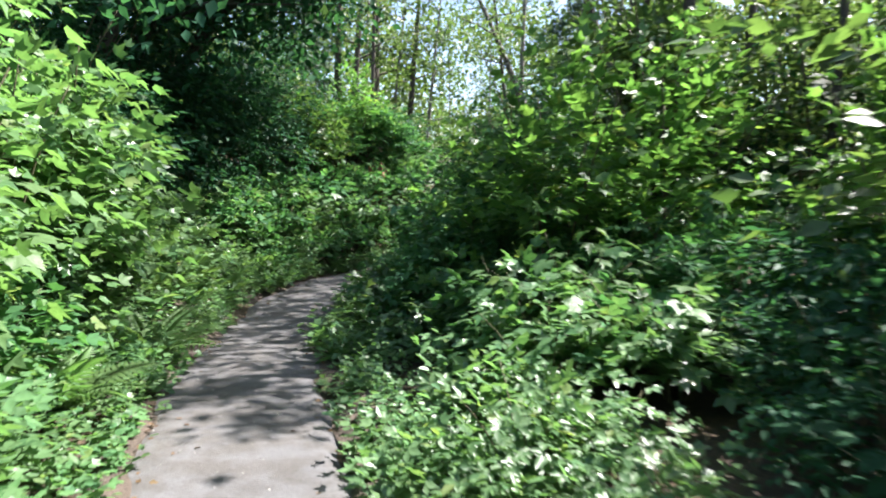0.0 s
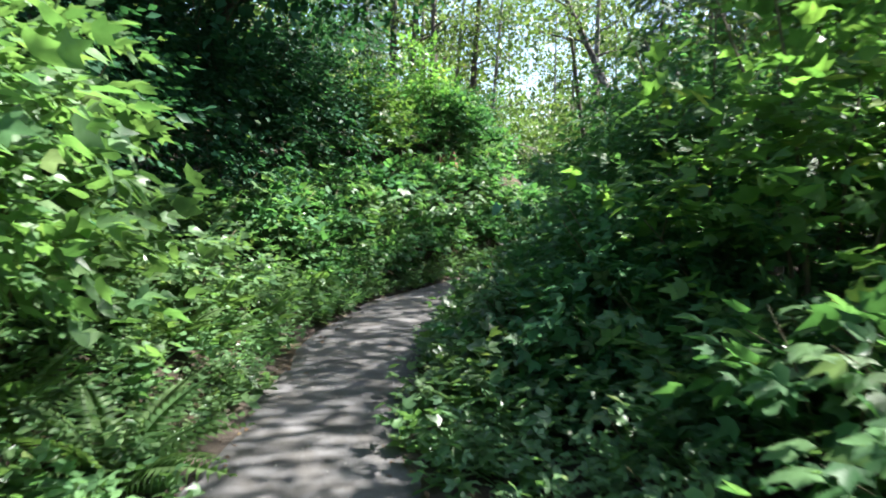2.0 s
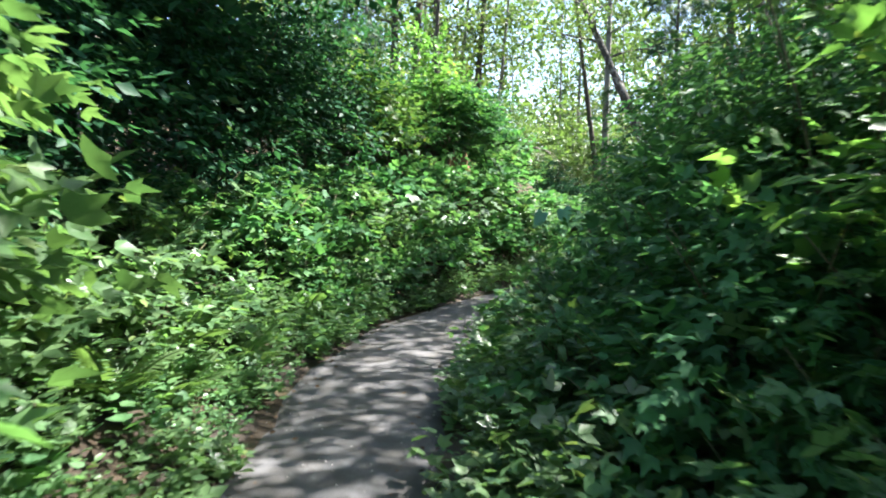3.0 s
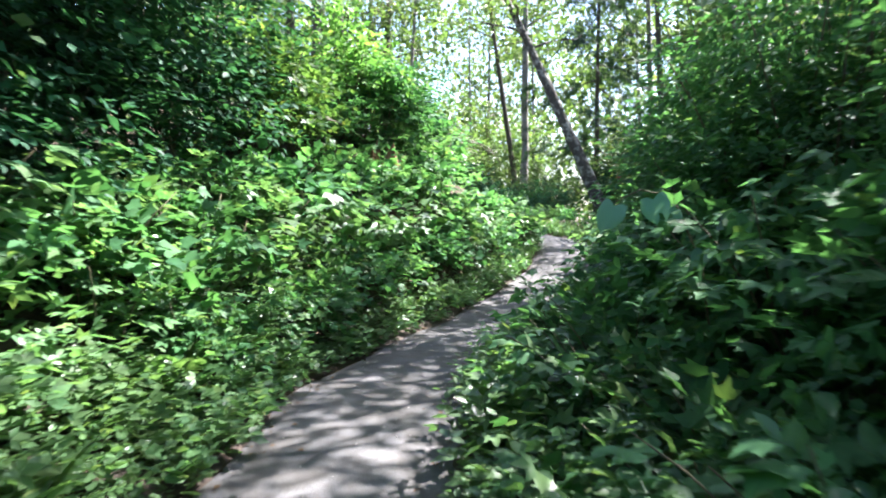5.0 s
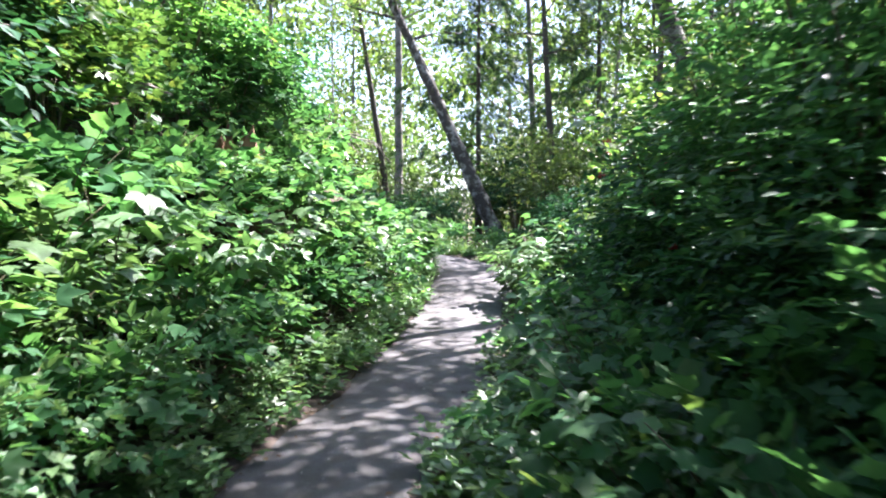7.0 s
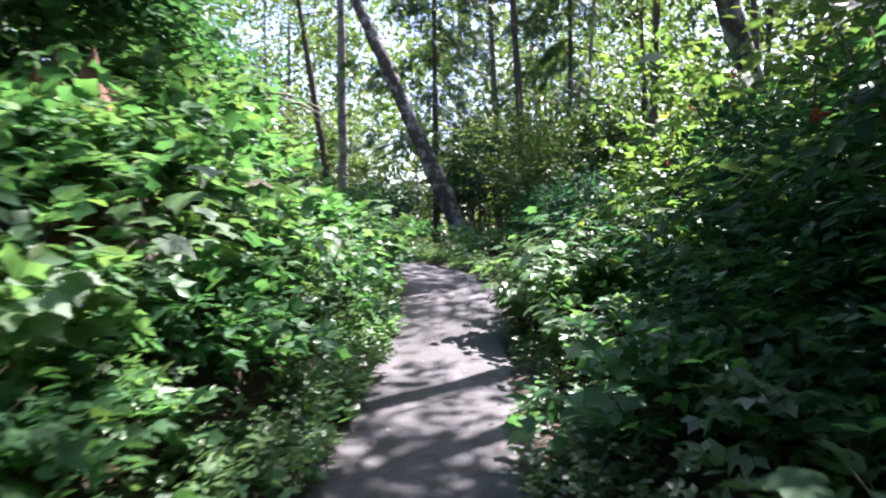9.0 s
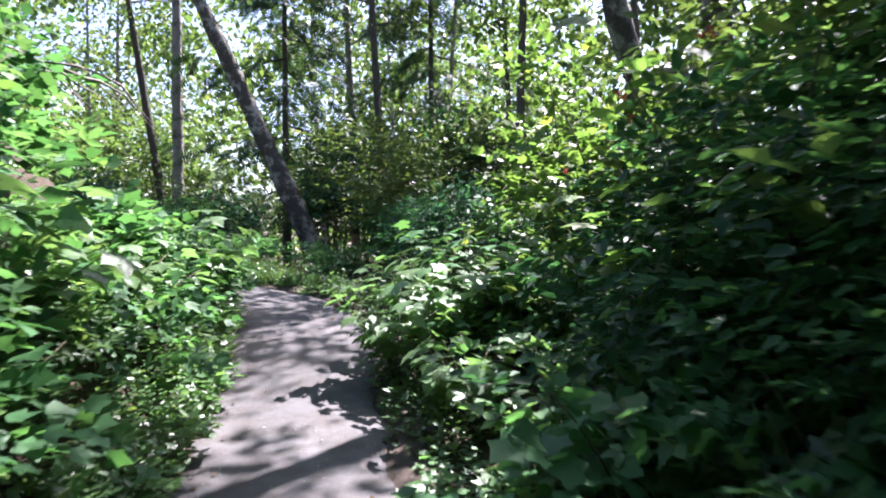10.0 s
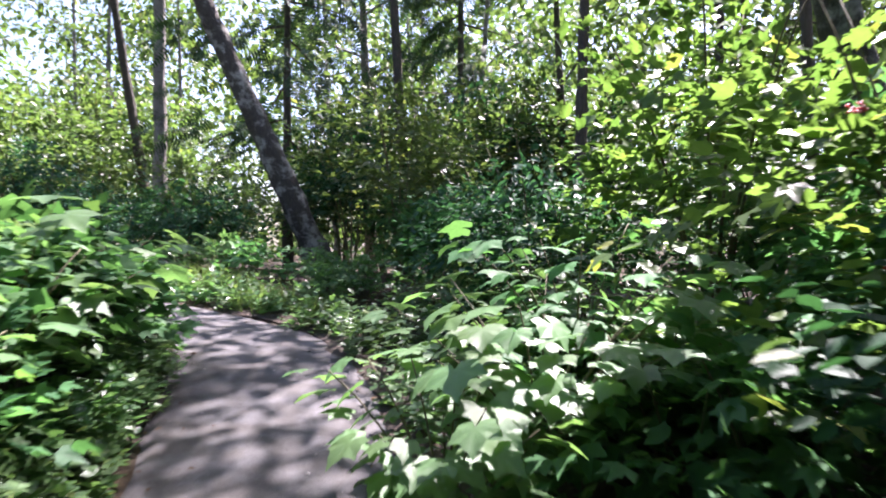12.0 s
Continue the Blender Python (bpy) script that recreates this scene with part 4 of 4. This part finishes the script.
# alders added, mostly out of view, so that their crowns shade path and hedge
for x, y, n in ((6.0, 1.6, 3300), (4.8, 11.4, 2300), (4.2, 13.2, 2200), (4.2, 15.6, 2600), (8.2, 24.9, 3300), (3.2, 9.8, 2400), (3.3, 0.3, 3600), (2.9, -3.6, 3000), (-2.6, -4.2, 3000), (-5.6, 11.4, 3300)):
    stand("alder", T_ALDER, x, y, 12.5, (0.3, 0.2), 0.11, BARK_DARK, 0.48, 2.5, n, 0.17, "simple", "crown", 11, 0.15, 0.13)
# leaning trees added, largely out of view, so their crowns darken the left thicket
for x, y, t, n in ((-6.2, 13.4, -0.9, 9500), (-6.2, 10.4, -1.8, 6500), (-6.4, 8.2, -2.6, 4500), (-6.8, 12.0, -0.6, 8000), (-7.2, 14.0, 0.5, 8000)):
    stand("overhanging_tree", "slender dark tree leaning from the bank, added to shade the thicket", x, y, 10.5, (t - x, 0.4), 0.12, BARK_DARK, 0.26, 2.9, n, 0.2, "simple", "dark", 18)
# small high crowns added out of view to dapple the path
for x, y, n in ((4.5, 8.2, 1000), (6.3, 20.2, 900), (5.9, 18.8, 900)):
    stand("alder", T_ALDER, x, y, 11.5, (0.1, 0.1), 0.06, BARK_DARK, 0.72, 1.15, n, 0.17, "simple", "crown", 9)
stand("alder", T_ALDER, 5.0, 17.0, 12.0, (0.2, 0.2), 0.1, BARK_DARK, 0.45, 2.4, 4000, 0.17, "simple", "crown", 12)
for x, y in ((10.2, 20.3), (11.4, 22.2), (10.4, 24.2), (12.6, 24.8), (9.6, 26.6)):
    stand("alder", T_ALDER, x, y, 10.5, (0.2, 0.1), 0.1, BARK_DARK, 0.2, 2.1, 3000, 0.2, "simple", "crown", 11)
rng = np.random.default_rng(77)
for x, y in ((7.5, 1.0), (9.0, 8.5), (12.0, 15.0), (13.5, 19.5), (13.5, 10.0), (7.0, -5.0), (-7.5, 9.0), (-8.0, 16.0), (-6.5, 2.0), (-9.0, 23.0)):
    stand("alder", T_ALDER, x, y, rng.uniform(13, 17), rng.normal(0, 0.6, 2), rng.uniform(0.12, 0.2), BARK_PALE, 0.42, rng.uniform(2.2, 3.0), 2400, 0.17, "simple", "crown", 12)
for i in range(18):
    x, y = -14 + 32 * (i + rng.uniform(0, 0.8)) / 18, rng.uniform(30, 46)
    y += 12 if -1 < x < 8 and y < 42 else 0
    stand("alder", T_ALDER, x, y, rng.uniform(12, 17), rng.normal(0, 0.6, 2), rng.uniform(0.08, 0.16), BARK_PALE, 0.25, rng.uniform(2.0, 3.0), 1900, 0.2, "simple", "crown", 12)


def far_woods():
    """Sunlit woods beyond: clumps of leaves from the ground up, too far to tell tree from tree."""
    rng = np.random.default_rng(91)
    P = []
    for i in range(960):
        a, r = radians(rng.uniform(-60, 100)), rng.uniform(38, 66)
        x, y = r * math.sin(a), 6 + r * math.cos(a)
        w = rng.uniform(0.8, 2.2)
        P.append(np.array([x, y, gz(x, y) + 15 * rng.uniform(0, 1) ** 1.25]) + rng.normal(0, 1, (110, 3)) * (w, w, w * 0.7))
    P = np.concatenate(P)
    n = len(P)
    ob = scatter_leaves("far_woods", P, unit(rng, n), np.array([0, 0, 0.5]) + rng.normal(0, 0.6, (n, 3)), rng.uniform(0.3, 0.62, n), "simple", LEAF["crown"])
    return tagged(ob, "sunlit pale green woods in the distance", "woods", "", "stuff")


far_woods()


# ---------------------------------------------------------------- the bank's stump, roots and dead wood


def rotten_stump():
    x, y = -1.75, 17.95
    bm = bmesh.new()
    rings, sides = 9, 18
    for i in range(rings):
        u = i / (rings - 1)
        for j in range(sides):
            a = 2 * math.pi * j / sides
            r = (0.36 - 0.12 * u) * (1 + 0.25 * noise.noise(Vector((math.cos(a) * 1.6, math.sin(a) * 1.6, u * 2))) + 0.12 * math.sin(5 * a))
            z = -0.25 + (1.12 + 0.35 * noise.noise(Vector((3 * math.cos(a), 3 * math.sin(a), 9)))) * u
            bm.verts.new((r * math.cos(a), r * math.sin(a), z))
    bm.verts.ensure_lookup_table()
    for i in range(rings - 1):
        for j in range(sides):
            k = (j + 1) % sides
            bm.faces.new([bm.verts[q] for q in (i * sides + j, i * sides + k, (i + 1) * sides + k, (i + 1) * sides + j)])
    core = bm.verts.new((0, 0, 0.6))
    bm.verts.ensure_lookup_table()
    for j in range(sides):
        bm.faces.new([bm.verts[(rings - 1) * sides + j], bm.verts[(rings - 1) * sides + (j + 1) % sides], core])
    root = tagged(new("rotten_stump"), "crumbling red-brown rotten stump on the bank", "stump")
    root.location = (x, y, gz(x, y))
    me = bpy.data.meshes.new("stump_body")
    bm.to_mesh(me)
    bm.free()
    me.materials.append(ROT)
    new("stump_body", me).parent = root
    rng = np.random.default_rng(401)
    for i in range(9):
        a = rng.uniform(0, 6.28)
        limbs("root", [tube([(0.2 * math.cos(a), 0.2 * math.sin(a), 0.15), (0.45 * math.cos(a), 0.45 * math.sin(a), 0.0), (0.7 * math.cos(a + 0.3), 0.7 * math.sin(a + 0.3), -0.35)], [0.045, 0.03, 0.012], 6)], TWIG, root)
    return root


def root_plate():
    """Bare roots that hang from the edge of the bank."""
    x, y = -0.85, 21.1
    root = tagged(new("bare_roots"), "tangle of bare grey roots hanging from the bank", "roots")
    root.location = (x, y, gz(x, y) + 0.1)
    rng = np.random.default_rng(402)
    for i in range(30):
        a, l = rng.uniform(-2.6, 0.2), rng.uniform(0.35, 0.95)
        s = Vector((rng.normal(0, 0.28), rng.normal(0, 0.22), rng.uniform(0.25, 0.65)))
        pts = [s + Vector((math.cos(a) * l * u, math.sin(a) * l * u, 0.12 * u - 0.75 * l * u * u)) + Vector(rng.normal(0, 0.025, 3)) for u in np.linspace(0, 1, 6)]
        limbs("root", [tube(pts, [rng.uniform(0.008, 0.022) * (1 - 0.7 * u) for u in np.linspace(0, 1, 6)], 5)], TWIG, root)
    return root


def dead_branch(x, y, z, turn, length, r):
    root = tagged(new("dead_branch"), "pale bare dead branch caught in the shrubs", "branch")
    root.matrix_basis = pose(x, y, z, 0, 12, turn)
    pts = [(length * (u - 0.5), 0.06 * math.sin(4 * u), 0.08 * math.sin(2.5 * u)) for u in np.linspace(0, 1, 9)]
    limbs("bough", [tube(pts, [r * (1 - 0.6 * u) for u in np.linspace(0, 1, 9)], 7)], TWIG, root)
    for k, s in ((3, 1), (5, -1), (6, 1)):
        p = Vector(pts[k])
        limbs("twig", [tube([p, p + Vector((0.14, 0.1 * s, 0.05)), p + Vector((0.3, 0.26 * s, 0.04))], [r * 0.4, r * 0.25, r * 0.1], 5)], TWIG, root)


rotten_stump()
root_plate()
dead_branch(-3.0, 17.3, gz(-3.0, 17.3) + 0.75, 20, 1.3, 0.035)
dead_branch(-3.6, 14.6, gz(-3.6, 14.6) + 1.5, -30, 1.2, 0.02)


def litter():
    """Dead leaves on the path's edges and the bare soil beside it."""
    rng = np.random.default_rng(501)
    n = 3600
    i = rng.integers(60, len(PATH) - 40, n)
    d = (HALF + 0.1 + rng.normal(0, 0.16, n)) * rng.choice([-1, 1], n)
    x, y = PATH[i, 0] + SIDE[i, 0] * d + rng.normal(0, 0.05, n), PATH[i, 1] + SIDE[i, 1] * d + rng.normal(0, 0.1, n)
    z = np.maximum(ground_z(x, y), np.where(np.abs(d) < HALF, PATH[i, 2], -9)) + 0.012
    N = np.array([0, 0, 1.0]) + rng.normal(0, 0.3, (n, 3))
    ob = scatter_leaves("leaf_litter", np.stack([x, y, z], 1), unit(rng, n) * (1, 1, 0.15), N, rng.uniform(0.02, 0.06, n), "simple", LEAF["dry"])
    tagged(ob, "scattered brown dead leaves along the path's edges", "litter", "", "stuff")
    n = 700
    i = rng.integers(60, len(PATH) - 40, n)
    d = HALF * rng.uniform(-1.1, 1.1, n)
    verts, faces = [], []
    for k in range(n):
        p, s = PATH[i[k]], SIDE[i[k]]
        c = Vector((p[0] + s[0] * d[k], p[1] + s[1] * d[k] + rng.normal(0, 0.1), p[2] + 0.012))
        r = rng.uniform(0.004, 0.013)
        b = len(verts)
        verts += [tuple(c + Vector(q) * r * rng.uniform(0.8, 1.2)) for q in ((1, 0, 0), (0, 1, 0), (-1, 0, 0), (0, -1, 0), (0, 0, 0.7), (0, 0, -0.5))]
        faces += [tuple(b + q for q in t) for t in ((0, 1, 4), (1, 2, 4), (2, 3, 4), (3, 0, 4), (1, 0, 5), (2, 1, 5), (3, 2, 5), (0, 3, 5))]
    tagged(mesh_object("gravel", verts, faces, STONE), "loose grey gravel on the path", "gravel", "", "stuff")


litter()
